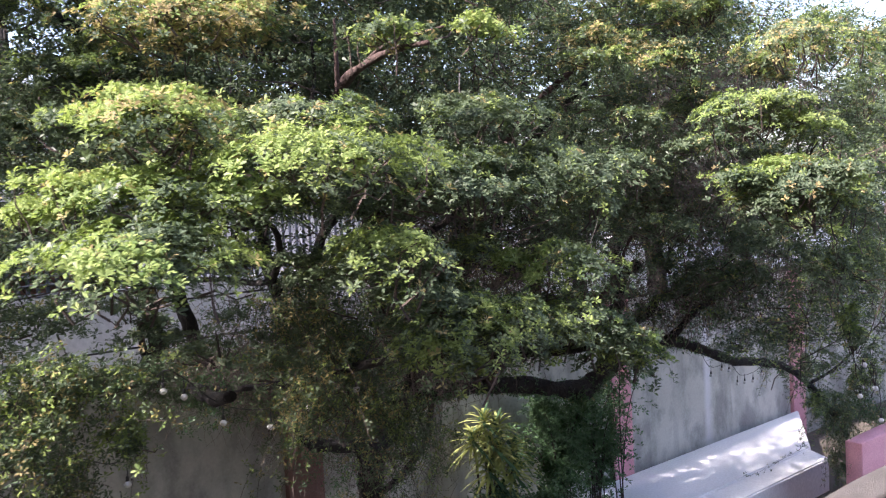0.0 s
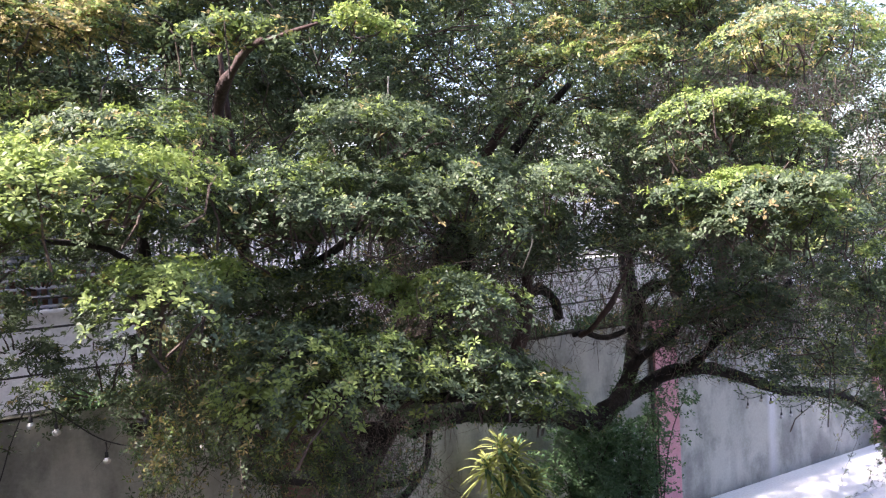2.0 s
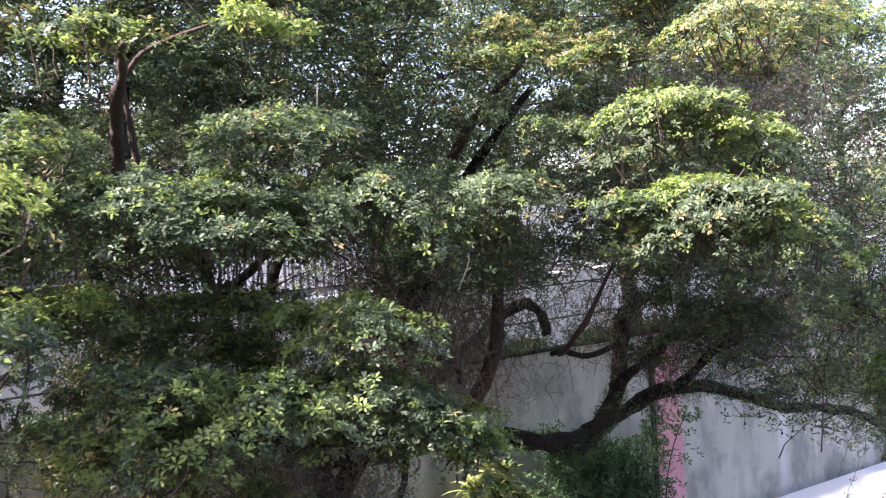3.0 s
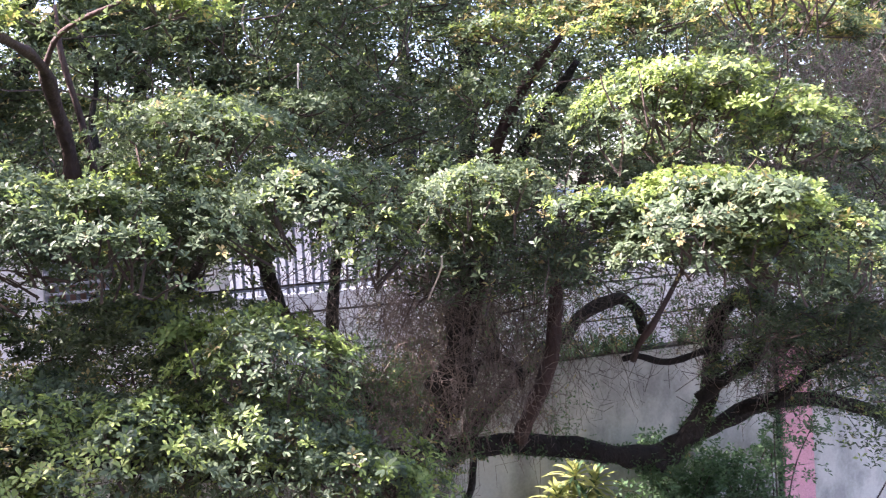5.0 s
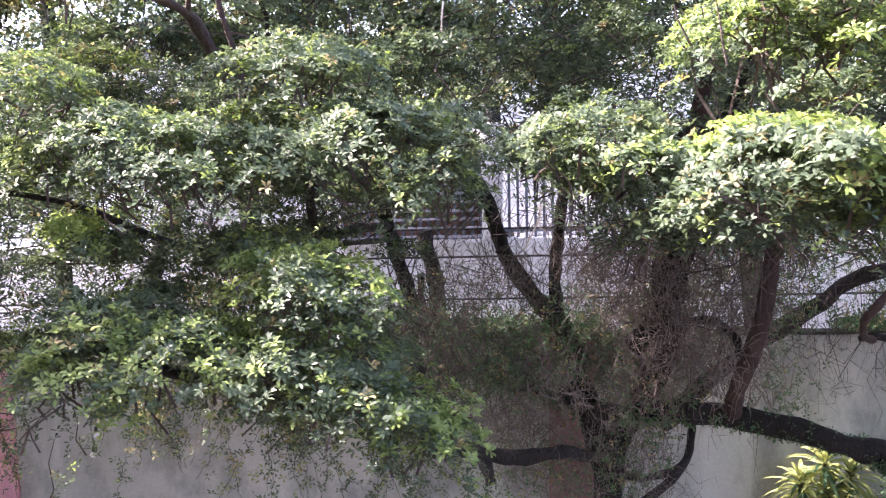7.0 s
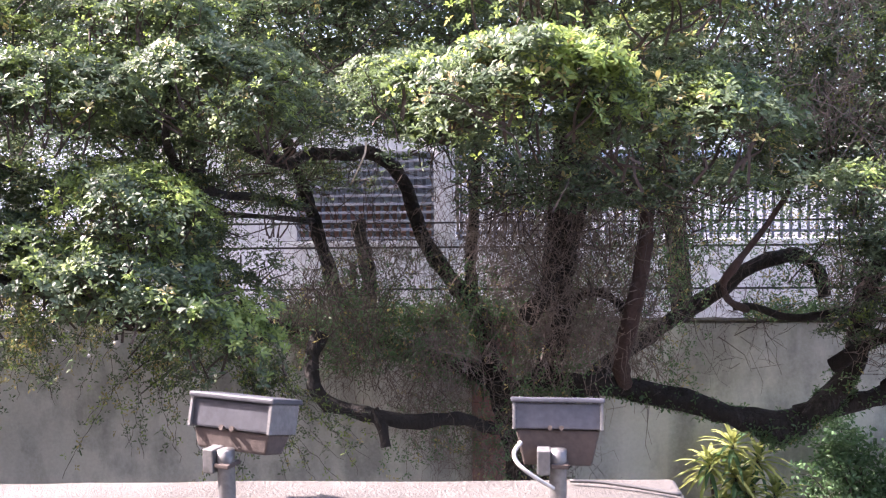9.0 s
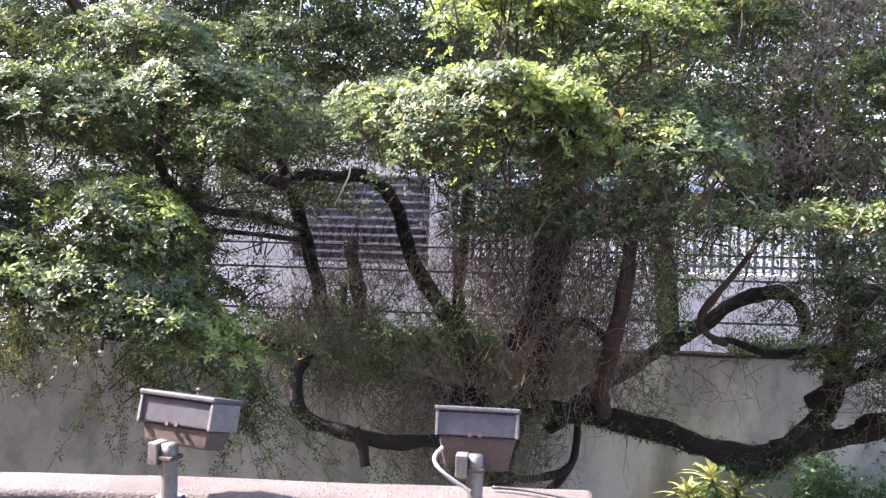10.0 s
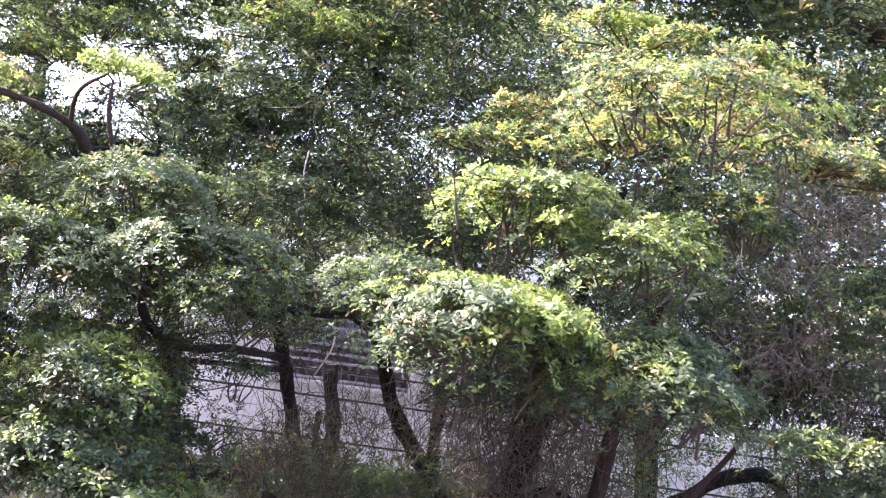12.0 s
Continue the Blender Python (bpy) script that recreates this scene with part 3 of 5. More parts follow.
t.limb("limb", 0.09, 0.045, (6.78, 8.0, 3.05), (6.63, 8.3, 3.32), (6.33, 8.5, 3.65), (6.1, 8.5, 4.0), (5.94, 8.4, 4.5), (5.83, 8.2, 4.72), (5.63, 8.0, 4.87), (5.46, 7.7, 4.83), (5.18, 7.3, 4.83), (5.05, 7.0, 4.74), (4.9, 6.5, 4.85), (4.71, 6.0, 5.0))
t.limb("limb", 0.095, 0.05, (6.88, 8.05, 2.54), (6.57, 8.1, 2.73), (6.2, 8.2, 2.82), (5.85, 8.3, 2.92), (5.37, 8.4, 3.02), (5.03, 8.3, 3.06), (4.7, 7.6, 3.26), (4.38, 6.4, 3.4), (4.15, 5.6, 3.58))
t.limb("limb", 0.09, 0.05, (5.48, 8.4, 2.96), (5.3, 8.45, 3.16), (5.15, 8.5, 3.57), (5.01, 8.5, 4.04), (4.95, 8.4, 4.33), (4.82, 7.9, 5.0), (4.63, 7.3, 5.46))
t.clump((4.3, 8.4, 5.78), (0.94, 0.55, 0.52), 1884, 0.05, 0.02, flat=0.5, leaf=0.05)
t.clump((4.44, 9.0, 4.68), (0.75, 0.49, 0.35), 1246, 0.08, 0.02, flat=0.5, leaf=0.05)
t.limb("limb", 0.07, 0.05, (5.34, 6.9, 3.29), (5.28, 6.8, 3.06), (5.39, 6.7, 2.77), (5.75, 6.7, 2.66), (6.13, 6.7, 2.58), (6.49, 6.9, 2.56), (6.72, 7.4, 2.36), (6.99, 8.1, 2.1))
t.limb("limb", 0.055, 0.05, (5.82, 6.7, 2.68), (5.89, 6.65, 2.57), (5.93, 6.6, 2.4))
t.limb("limb", 0.045, 0.035, (7.01, 8.1, 1.96), (7.31, 7.9, 1.97), (7.61, 7.9, 2.03), (7.76, 8.0, 2.11))
t.limb("limb", 0.075, 0.045, (6.72, 8.0, 3.0), (6.61, 8.4, 3.34), (6.57, 8.5, 3.74), (6.63, 8.4, 4.43), (6.66, 8.0, 4.81), (6.7, 7.4, 5.39))
t.limb("limb", 0.045, 0.014, (4.56, 4.85, 5.2), (4.54, 4.72, 5.4), (4.51, 4.5, 5.61), (4.5, 4.24, 5.7), (4.43, 3.85, 5.72), (4.36, 3.45, 5.69), mat=REDBARK)
t.limb("limb", 0.022, 0.01, (4.66, 4.8, 5.22), (4.62, 4.72, 5.5), (4.56, 4.62, 5.8), (4.55, 4.6, 6.05), mat=REDBARK)
t.limb("limb", 0.02, 0.007, (4.5, 4.3, 5.68), (4.58, 4.15, 5.8), (4.7, 4.0, 5.85), (4.86, 3.9, 5.9), mat=REDBARK)
t.limb("limb", 0.022, 0.01, (4.66, 5.1, 5.39), (4.65, 5.1, 5.56), (4.69, 5.1, 5.79), (4.62, 5.0, 6.0))
t.limb("limb", 0.03, 0.008, (4.97, 8.45, 4.2), (4.75, 6.9, 4.3), (4.3, 5.2, 4.4), (3.81, 4.2, 4.79), (3.12, 3.9, 4.87), (2.63, 3.6, 4.83))
t.limb("limb", 0.04, 0.02, (4.95, 8.4, 4.33), (4.95, 6.6, 4.45), (5.0, 5.2, 4.5), (5.08, 4.3, 4.72), (5.22, 4.0, 5.02))
t.limb("limb", 0.035, 0.02, (4.7, 7.6, 3.26), (4.72, 6.0, 3.5), (4.8, 4.6, 3.85), (4.79, 3.6, 4.02), (4.35, 3.45, 4.19))
t.limb("limb", 0.04, 0.02, (4.78, 4.1, 3.95), (5.0, 3.5, 3.98), (5.35, 3.25, 3.99))
t.clump((3.31, 4.4, 5.88), (0.30, 0.25, 0.15), 846, 0.9, 0.5)
t.clump((3.8, 4.5, 5.94), (0.31, 0.25, 0.16), 887, 0.9, 0.5)
t.clump((3.47, 4.3, 5.74), (0.30, 0.25, 0.09), 548, 0.9, 0.5, shoots=3)
t.clump((3.01, 3.6, 5.35), (0.29, 0.25, 0.08), 513, 0.75, 0.15, shoots=3)
t.clump((2.85, 4.3, 5.35), (0.26, 0.25, 0.12), 514, 0.7, 0.02)
t.clump((3.63, 3.5, 5.16), (0.43, 0.28, 0.08), 823, 0.85, 0.01, shoots=16)
t.clump((2.84, 3.6, 5.0), (0.47, 0.31, 0.08), 994, 0.85, 0.02, shoots=3)
t.clump((2.85, 3.35, 4.78), (0.40, 0.26, 0.09), 743, 0.85, 0.02, shoots=3)
t.clump((2.59, 4.2, 4.86), (0.22, 0.25, 0.14), 459, 0.6, 0.02)
t.clump((4.17, 3.8, 4.63), (0.28, 0.25, 0.15), 569, 0.8, 0.02)
t.clump((3.71, 4.0, 4.96), (0.38, 0.25, 0.10), 693, 0.5, 0.02)
t.clump((4.86, 3.9, 5.09), (0.38, 0.25, 0.17), 771, 0.15, 0.02)
t.clump((5.58, 3.9, 5.07), (0.34, 0.25, 0.20), 726, 0.18, 0.02)
t.clump((4.43, 3.45, 4.32), (0.35, 0.25, 0.13), 684, 0.3, 0.02)
t.clump((4.24, 3.4, 4.12), (0.25, 0.25, 0.13), 495, 0.65, 0.02)
t.clump((4.46, 3.35, 3.99), (0.12, 0.25, 0.15), 284, 0.6, 0.02)
t.clump((5.38, 3.25, 4.03), (0.34, 0.25, 0.09), 608, 0.6, 0.02)
t.clump((4.91, 3.35, 4.12), (0.27, 0.25, 0.11), 515, 0.4, 0.02)
t.clump((5.19, 3.4, 4.52), (0.25, 0.25, 0.09), 456, 0.55, 0.01, shoots=3)
t.clump((4.31, 3.7, 5.76), (0.36, 0.25, 0.12), 673, 0.4, 0.12, shoots=3)
t.clump((5.0, 3.8, 5.85), (0.27, 0.25, 0.12), 524, 0.5, 0.05)
t.clump((5.64, 4.6, 5.53), (0.35, 0.25, 0.13), 460, 0.1, 0.02)
t.clump((4.77, 5.2, 5.85), (0.47, 0.30, 0.24), 830, 0.04, 0.02)
t.clump((5.35, 4.3, 4.78), (0.36, 0.27, 0.16), 760, 0.08, 0.02)
t.clump((4.9, 4.6, 4.84), (0.44, 0.29, 0.17), 690, 0.06, 0.02)
t.clump((6.53, 4.2, 4.8), (0.41, 0.27, 0.23), 951, 0.08, 0.02)
t.clump((2.86, 5.0, 4.36), (0.40, 0.26, 0.19), 596, 0.05, 0.02)
t.clump((2.81, 4.5, 4.03), (0.37, 0.25, 0.17), 753, 0.06, 0.04, flat=0.5)
t.clump((2.56, 4.3, 3.81), (0.26, 0.25, 0.17), 551, 0.3, 0.08, flat=0.5)
t.clump((2.98, 4.3, 3.74), (0.15, 0.25, 0.12), 319, 0.45, 0.02)
t.clump((4.54, 5.3, 4.36), (0.30, 0.25, 0.16), 296, 0.12, 0.1, flat=0.4)
t.clump((3.11, 6.5, 5.41), (0.34, 0.25, 0.24), 533, 0.1, 0.0, flat=0.5, leaf=0.05)
t.clump((3.62, 5.2, 4.6), (0.38, 0.25, 0.11), 480, 0.1, 0.02)
t.clump((4.16, 5.2, 4.52), (0.38, 0.25, 0.13), 503, 0.08, 0.02)
t.clump((3.3, 5.4, 4.48), (0.23, 0.25, 0.16), 331, 0.08, 0.02)
t.clump((3.26, 6.5, 5.96), (0.30, 0.25, 0.08), 369, 0.3, 0.0, flat=0.5, leaf=0.045)
t.clump((3.43, 5.6, 5.82), (0.31, 0.25, 0.08), 380, 0.6, 0.02)
t.clump((3.71, 5.6, 6.38), (0.62, 0.40, 0.14), 1222, 0.35, 0.05)
t.clump((4.25, 6.4, 6.71), (0.60, 0.39, 0.18), 1201, 0.1, 0.05)
t.clump((5.69, 5.8, 6.85), (0.49, 0.32, 0.21), 882, 0.35, 0.1)
t.clump((5.96, 6.2, 6.66), (0.29, 0.25, 0.15), 403, 0.15, 0.1)
t.clump((3.99, 6.6, 5.82), (0.66, 0.43, 0.28), 1574, 0.03, 0.02, flat=0.5, leaf=0.045)
t.clump((4.99, 6.8, 6.47), (0.63, 0.41, 0.29), 1445, 0.03, 0.02, flat=0.5, leaf=0.045)
t.drape((4.37, 5.0, 4.28), (0.22, 0.15, 0.15), 0.82, 36, 0.15, 0.2, (0.1, 0))
t.drape((4.82, 5.2, 3.97), (0.20, 0.15, 0.19), 1.05, 28, 0.15, 0.12, (0.6, 0))
t.drape((5.28, 5.2, 3.31), (0.17, 0.15, 0.12), 0.68, 24, 0.35, 0.05, (0.6, 0))
t.drape((2.68, 4.3, 4.19), (0.27, 0.15, 0.11), 0.59, 30, 0.35, 0.1, (0, 0))
t.drape((2.98, 4.3, 3.88), (0.11, 0.15, 0.06), 0.34, 10, 0.45, 0.05, (0, 0))
t.drape((2.86, 4.9, 3.55), (0.2, 0.15, 0.12), 0.7, 22, 0.15, 0.08, (0, 0))
t.drape((4.1, 4.5, 3.77), (0.17, 0.15, 0.11), 0.61, 18, 0.2, 0.15, (0, 0))
t.drape((4.79, 4.8, 3.56), (0.16, 0.15, 0.11), 0.58, 17, 0.3, 0.15, (0, 0))
t.clump((3.49, 5.6, 4.23), (0.22, 0.25, 0.17), 327, 0.1, 0.02)
t.clump((3.48, 5.8, 6.49), (0.46, 0.30, 0.17), 745, 0.3, 0.05)
t.clump((3.19, 6.0, 6.86), (0.52, 0.34, 0.20), 960, 0.25, 0.05)
t.clump((3.81, 6.2, 7.01), (0.44, 0.29, 0.20), 711, 0.25, 0.05)
t.clump((3.06, 6.2, 6.22), (0.39, 0.25, 0.22), 594, 0.15, 0.05)
t.clump((4.28, 7.5, 4.07), (0.24, 0.25, 0.25), 328, 0.1, 0.02, flat=0.4)
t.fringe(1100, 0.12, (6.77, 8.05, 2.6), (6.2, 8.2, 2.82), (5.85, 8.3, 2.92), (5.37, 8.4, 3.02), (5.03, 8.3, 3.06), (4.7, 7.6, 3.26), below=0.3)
t.clump((3.6, 5.6, 4.07), (0.36, 0.25, 0.19), 519, 0.05, 0.02, flat=0.4)
t.clump((3.81, 6.2, 3.63), (0.36, 0.25, 0.14), 383, 0.05, 0.02, flat=0.4)
t.clump((3.53, 6.4, 4.33), (0.25, 0.25, 0.17), 375, 0.05, 0.02, flat=0.4)
t.clump((4.48, 4.4, 4.86), (0.37, 0.25, 0.20), 782, 0.08, 0.02, flat=0.5)
t.clump((4.98, 4.7, 4.69), (0.38, 0.25, 0.22), 570, 0.06, 0.02, flat=0.5)
t.clump((4.68, 4.1, 4.45), (0.46, 0.30, 0.14), 607, 0.1, 0.02, flat=0.5)
t.clump((5.04, 4.3, 4.3), (0.25, 0.25, 0.12), 486, 0.12, 0.02, flat=0.5)
t.clump((4.48, 3.9, 4.31), (0.28, 0.25, 0.10), 312, 0.1, 0.02, flat=0.6)
t.clump((4.8, 3.6, 4.17), (0.33, 0.25, 0.10), 368, 0.1, 0.02, flat=0.6)
t.clump((4.78, 4.7, 4.88), (0.49, 0.32, 0.18), 845, 0.06, 0.02, flat=0.5)
t.clump((5.5, 5.0, 4.92), (0.4, 0.29, 0.16), 600, 0.05, 0.02, flat=0.5)
t.clump((4.82, 4.5, 4.53), (0.48, 0.31, 0.14), 1113, 0.1, 0.02, flat=0.5)
t.clump((6.42, 5.2, 4.82), (0.34, 0.27, 0.17), 520, 0.06, 0.02, flat=0.5)
t.clump((5.15, 4.3, 4.11), (0.40, 0.26, 0.17), 853, 0.08, 0.05, flat=0.5)
t.clump((5.38, 5.2, 4.26), (0.28, 0.25, 0.28), 383, 0.08, 0.05, flat=0.4)
t.clump((5.28, 5.0, 3.95), (0.37, 0.25, 0.17), 518, 0.06, 0.05, flat=0.5)
t.clump((3.92, 5.2, 3.98), (0.45, 0.29, 0.23), 755, 0.1, 0.05, flat=0.5)
t.clump((3.53, 5.2, 5.56), (0.56, 0.36, 0.12), 980, 0.75, 0.15)
t.clump((4.23, 4.0, 5.15), (0.31, 0.25, 0.12), 600, 0.3, 0.02)
t.clump((5.16, 4.2, 5.43), (0.38, 0.25, 0.12), 721, 0.12, 0.02)
t.clump((3.86, 4.1, 4.92), (0.33, 0.25, 0.14), 639, 0.25, 0.03)
t.clump((4.16, 4.0, 4.56), (0.44, 0.28, 0.15), 942, 0.1, 0.03, flat=0.5)
t.clump((4.6, 5.0, 4.82), (0.43, 0.28, 0.23), 707, 0.06, 0.02)
t.clump((3.16, 5.4, 3.81), (0.52, 0.34, 0.22), 972, 0.4, 0.08, flat=0.5)
t.clump((4.11, 4.8, 3.86), (0.39, 0.25, 0.15), 315, 0.1, 0.04, flat=0.5)
t.clump((5.13, 3.5, 4.0), (0.22, 0.25, 0.10), 412, 0.5, 0.02)
t.clump((5.03, 3.7, 4.48), (0.24, 0.25, 0.09), 446, 0.4, 0.02)
t.clump((4.88, 3.9, 4.54), (0.34, 0.25, 0.11), 636, 0.35, 0.02)
t.clump((5.68, 4.3, 5.06), (0.30, 0.25, 0.21), 667, 0.2, 0.02)
t.clump((5.1, 4.6, 5.04), (0.42, 0.28, 0.23), 695, 0.15, 0.02)
t.clump((3.94, 5.4, 5.12), (0.54, 0.35, 0.35), 1188, 0.12, 0.02, flat=0.5)
t.clump((4.8, 4.6, 4.22), (0.54, 0.35, 0.25), 1069, 0.1, 0.03, flat=0.4)
t.clump((5.58, 5.2, 6.67), (0.61, 0.40, 0.19), 1252, 0.4, 0.05)
t.clump((4.02, 5.4, 6.56), (0.64, 0.42, 0.20), 1380, 0.35, 0.05)
t.clump((4.65, 5.8, 6.09), (0.76, 0.50, 0.33), 2123, 0.06, 0.02, flat=0.5, leaf=0.045)
t.clump((3.71, 5.8, 5.8), (0.68, 0.44, 0.33), 1726, 0.1, 0.02, flat=0.5, leaf=0.045)
t.clump((5.66, 6.3, 5.83), (0.53, 0.34, 0.35), 1149, 0.03, 0.02, flat=0.5, leaf=0.045)
t.clump((4.69, 6.0, 7.4), (1.51, 0.55, 0.35), 4391, 0.2, 0.05, flat=0.5, leaf=0.05)
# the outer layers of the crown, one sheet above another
for c, r, young_lit, dry in (
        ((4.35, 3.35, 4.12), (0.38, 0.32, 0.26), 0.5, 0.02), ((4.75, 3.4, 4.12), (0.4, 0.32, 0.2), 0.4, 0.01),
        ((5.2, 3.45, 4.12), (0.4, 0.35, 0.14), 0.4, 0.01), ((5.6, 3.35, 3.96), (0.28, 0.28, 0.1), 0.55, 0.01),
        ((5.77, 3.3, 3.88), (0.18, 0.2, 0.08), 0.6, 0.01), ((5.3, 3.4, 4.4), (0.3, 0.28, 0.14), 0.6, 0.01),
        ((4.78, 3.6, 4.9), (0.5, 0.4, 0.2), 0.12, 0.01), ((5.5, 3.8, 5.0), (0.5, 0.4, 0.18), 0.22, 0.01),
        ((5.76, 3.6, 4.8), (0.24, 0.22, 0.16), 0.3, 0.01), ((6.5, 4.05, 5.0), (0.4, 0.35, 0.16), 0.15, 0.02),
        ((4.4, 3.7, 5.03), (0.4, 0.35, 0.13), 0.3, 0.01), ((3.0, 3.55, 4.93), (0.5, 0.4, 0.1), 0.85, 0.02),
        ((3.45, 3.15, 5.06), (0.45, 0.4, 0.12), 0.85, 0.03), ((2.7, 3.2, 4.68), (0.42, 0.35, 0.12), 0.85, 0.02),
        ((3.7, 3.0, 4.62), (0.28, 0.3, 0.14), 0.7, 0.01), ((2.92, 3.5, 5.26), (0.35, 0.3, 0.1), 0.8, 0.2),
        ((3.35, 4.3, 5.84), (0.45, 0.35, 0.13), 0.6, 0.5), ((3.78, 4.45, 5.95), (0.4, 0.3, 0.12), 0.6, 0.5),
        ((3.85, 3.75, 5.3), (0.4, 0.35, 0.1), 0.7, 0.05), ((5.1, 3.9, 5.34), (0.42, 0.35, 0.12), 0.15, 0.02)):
    t.sheet(c, r, young_lit, dry)
t.fill((1.6, 4.8, 4.95), (4.4, 6.9, 5.9), 3600)
# canopy out of view on the left, added to shade wall and low leaves
t.fill((-4.0, 5.5, 4.2), (1.2, 9.2, 5.8), 1800, 0.13, cut=-0.15)
t.fill((1.2, 6.9, 4.5), (5.6, 9.2, 5.9), 5760, 0.055, cut=-0.15)
# high canopy, mostly unseen, added to darken the left wall bays
t.fill((-3.0, 6.2, 7.2), (6.4, 9.2, 8.6), 4200, 0.11, 0.05, -0.2)
# canopy above the view, added to shade the inner crown
t.fill((-3.0, 4.7, 6.9), (5.6, 6.4, 8.2), 3400, 0.1, 0.1, -0.3)
t.fill((4.4, 4.8, 4.95), (6.6, 6.9, 7.4), 5600)
t.fill((0.6, 4.8, 4.0), (3.0, 6.6, 4.9), 2400, cut=0.0)
t.fill((1.4, 5.2, 3.1), (3.2, 8.0, 4.8), 2600, 0.05, 0.05, -0.15)
t.fill((5.2, 5.0, 4.86), (6.6, 6.4, 5.1), 700, cut=0.0)
# more unseen leaves to the left, there for their shade
t.fill((-2.5, 4.4, 3.6), (1.6, 6.8, 5.0), 2400, 0.06)
t.fill((4.3, 6.3, 5.5), (7.4, 9.2, 8.8), 5600, 0.055, 0.08, -0.08)
t.tangle((4.4, 4.6, 3.5), (6.4, 6.6, 5.2), 500, mat=TWIG)
t.tangle((5.0, 6.6, 2.7), (7.0, 8.2, 3.7), 900, 0.35, mat=TWIG)
t.ivy((4.5, 6.6, 2.8), (7.0, 8.4, 3.6), 900)
t.done()

# the tree whose low limb dips along the wall
t = Tree("tree", (7.5, 7.1, -0.6), "leaning tree with a low drooping limb before the wall")
t.limb("trunk", 0.13, 0.09, (7.1, 8.25, -0.6), (7.08, 8.25, 0.8), (7.06, 8.2, 1.7), (7.12, 8.05, 2.3), (7.28, 7.7, 2.8), (7.38, 7.3, 3.2), (7.38, 7.05, 3.6), (7.34, 6.9, 4.1), (7.37, 6.7, 4.66), (7.42, 6.4, 5.08))
t.limb("limb", 0.075, 0.04, (7.95, 7.15, 2.8), (7.85, 6.7, 3.15), (7.89, 6.35, 3.6), (7.97, 6.3, 4.07), (8.0, 6.3, 4.53), (8.09, 6.25, 4.75), (8.2, 6.0, 5.3), mat=REDBARK)
t.limb("limb", 0.05, 0.03, (7.02, 8.1, 1.5), (7.4, 8.05, 1.7), (7.72, 8.0, 2.05), (7.79, 8.0, 2.3), (7.79, 7.95, 2.55))
t.limb("limb", 0.075, 0.02, (7.39, 6.6, 4.83), (7.44, 6.35, 5.12), (7.45, 6.0, 5.49), (7.51, 5.6, 5.83), (7.61, 5.2, 6.08), mat=REDBARK)
t.limb("limb", 0.1, 0.025, (7.39, 6.95, 3.81), (7.49, 6.8, 4.29), (7.59, 6.6, 4.83), (7.62, 6.3, 5.15), (7.68, 5.8, 5.56), (7.73, 5.3, 5.89))
t.limb("limb", 0.055, 0.025, (7.44, 7.05, 3.41), (7.51, 7.0, 3.56), (7.63, 7.0, 3.62), (7.8, 7.0, 3.58), (7.93, 7.0, 3.45), (7.94, 7.0, 3.32))
t.limb("limb", 0.03, 0.02, (8.78, 6.5, 3.55), (8.55, 6.1, 3.66), (8.42, 5.8, 3.82), (8.47, 5.7, 3.95), (8.59, 5.7, 4.11), (8.73, 5.7, 4.31), (8.95, 5.6, 4.7), mat=REDBARK)
t.limb("limb", 0.025, 0.035, (8.68, 6.5, 3.56), (8.83, 6.5, 3.57), (9.12, 6.5, 3.48), (9.53, 6.55, 3.52), (9.78, 6.65, 3.5))
t.limb("limb", 0.085, 0.06, (7.5, 7.8, 2.5), (8.1, 8.2, 2.9), (8.7, 8.4, 3.25), (9.1, 8.4, 3.51), (9.32, 8.4, 3.68), (9.68, 8.4, 3.83), (9.89, 8.4, 3.78), (10.03, 8.4, 3.64), (10.09, 8.4, 3.42))
t.limb("limb", 0.085, 0.1, (6.82, 8.0, 2.58), (7.0, 7.6, 2.67), (7.17, 7.3, 2.76), (7.49, 7.2, 2.8), (7.95, 7.15, 2.78), (8.42, 7.0, 2.7), (8.73, 6.85, 2.64), (8.96, 6.8, 2.59), (9.26, 6.75, 2.6))
t.limb("limb", 0.1, 0.075, (8.96, 6.78, 2.55), (9.16, 6.74, 2.51), (9.43, 6.7, 2.72), (9.65, 6.7, 3.0), (9.73, 6.7, 3.36), (9.81, 6.7, 3.77), (9.94, 6.5, 4.01))
t.limb("limb", 0.085, 0.045, (9.26, 6.75, 2.65), (9.74, 6.75, 2.76), (10.3, 6.75, 2.9), (11.09, 6.8, 2.83), (11.8, 6.85, 2.59), (12.5, 6.85, 2.34), (13.34, 6.9, 2.18), (14.15, 6.9, 1.93), (14.85, 6.9, 1.48), (15.58, 6.9, 0.87), (15.96, 6.9, 0.49))
t.limb("limb", 0.03, 0.012, (14.67, 6.9, 1.61), (15.42, 6.8, 1.77), (16.02, 6.6, 2.18), (16.38, 6.4, 2.53))
t.limb("limb", 0.06, 0.035, (9.45, 6.55, 3.1), (9.85, 6.3, 3.43), (10.04, 6.3, 3.56), (10.29, 6.3, 3.56), (10.55, 6.3, 3.56), (11.2, 6.1, 3.7))
t.limb("limb", 0.055, 0.035, (9.85, 6.5, 2.95), (9.95, 6.1, 3.12), (10.14, 6.0, 3.29), (10.33, 6.0, 3.42), (10.51, 6.0, 3.45), (10.9, 6.0, 3.55), (11.4, 5.9, 3.9))
t.limb("limb", 0.09, 0.045, (7.1, 7.0, 3.4), (7.26, 6.9, 3.64), (7.3, 6.8, 4.03), (7.45, 6.6, 4.32), (7.41, 6.2, 4.7))
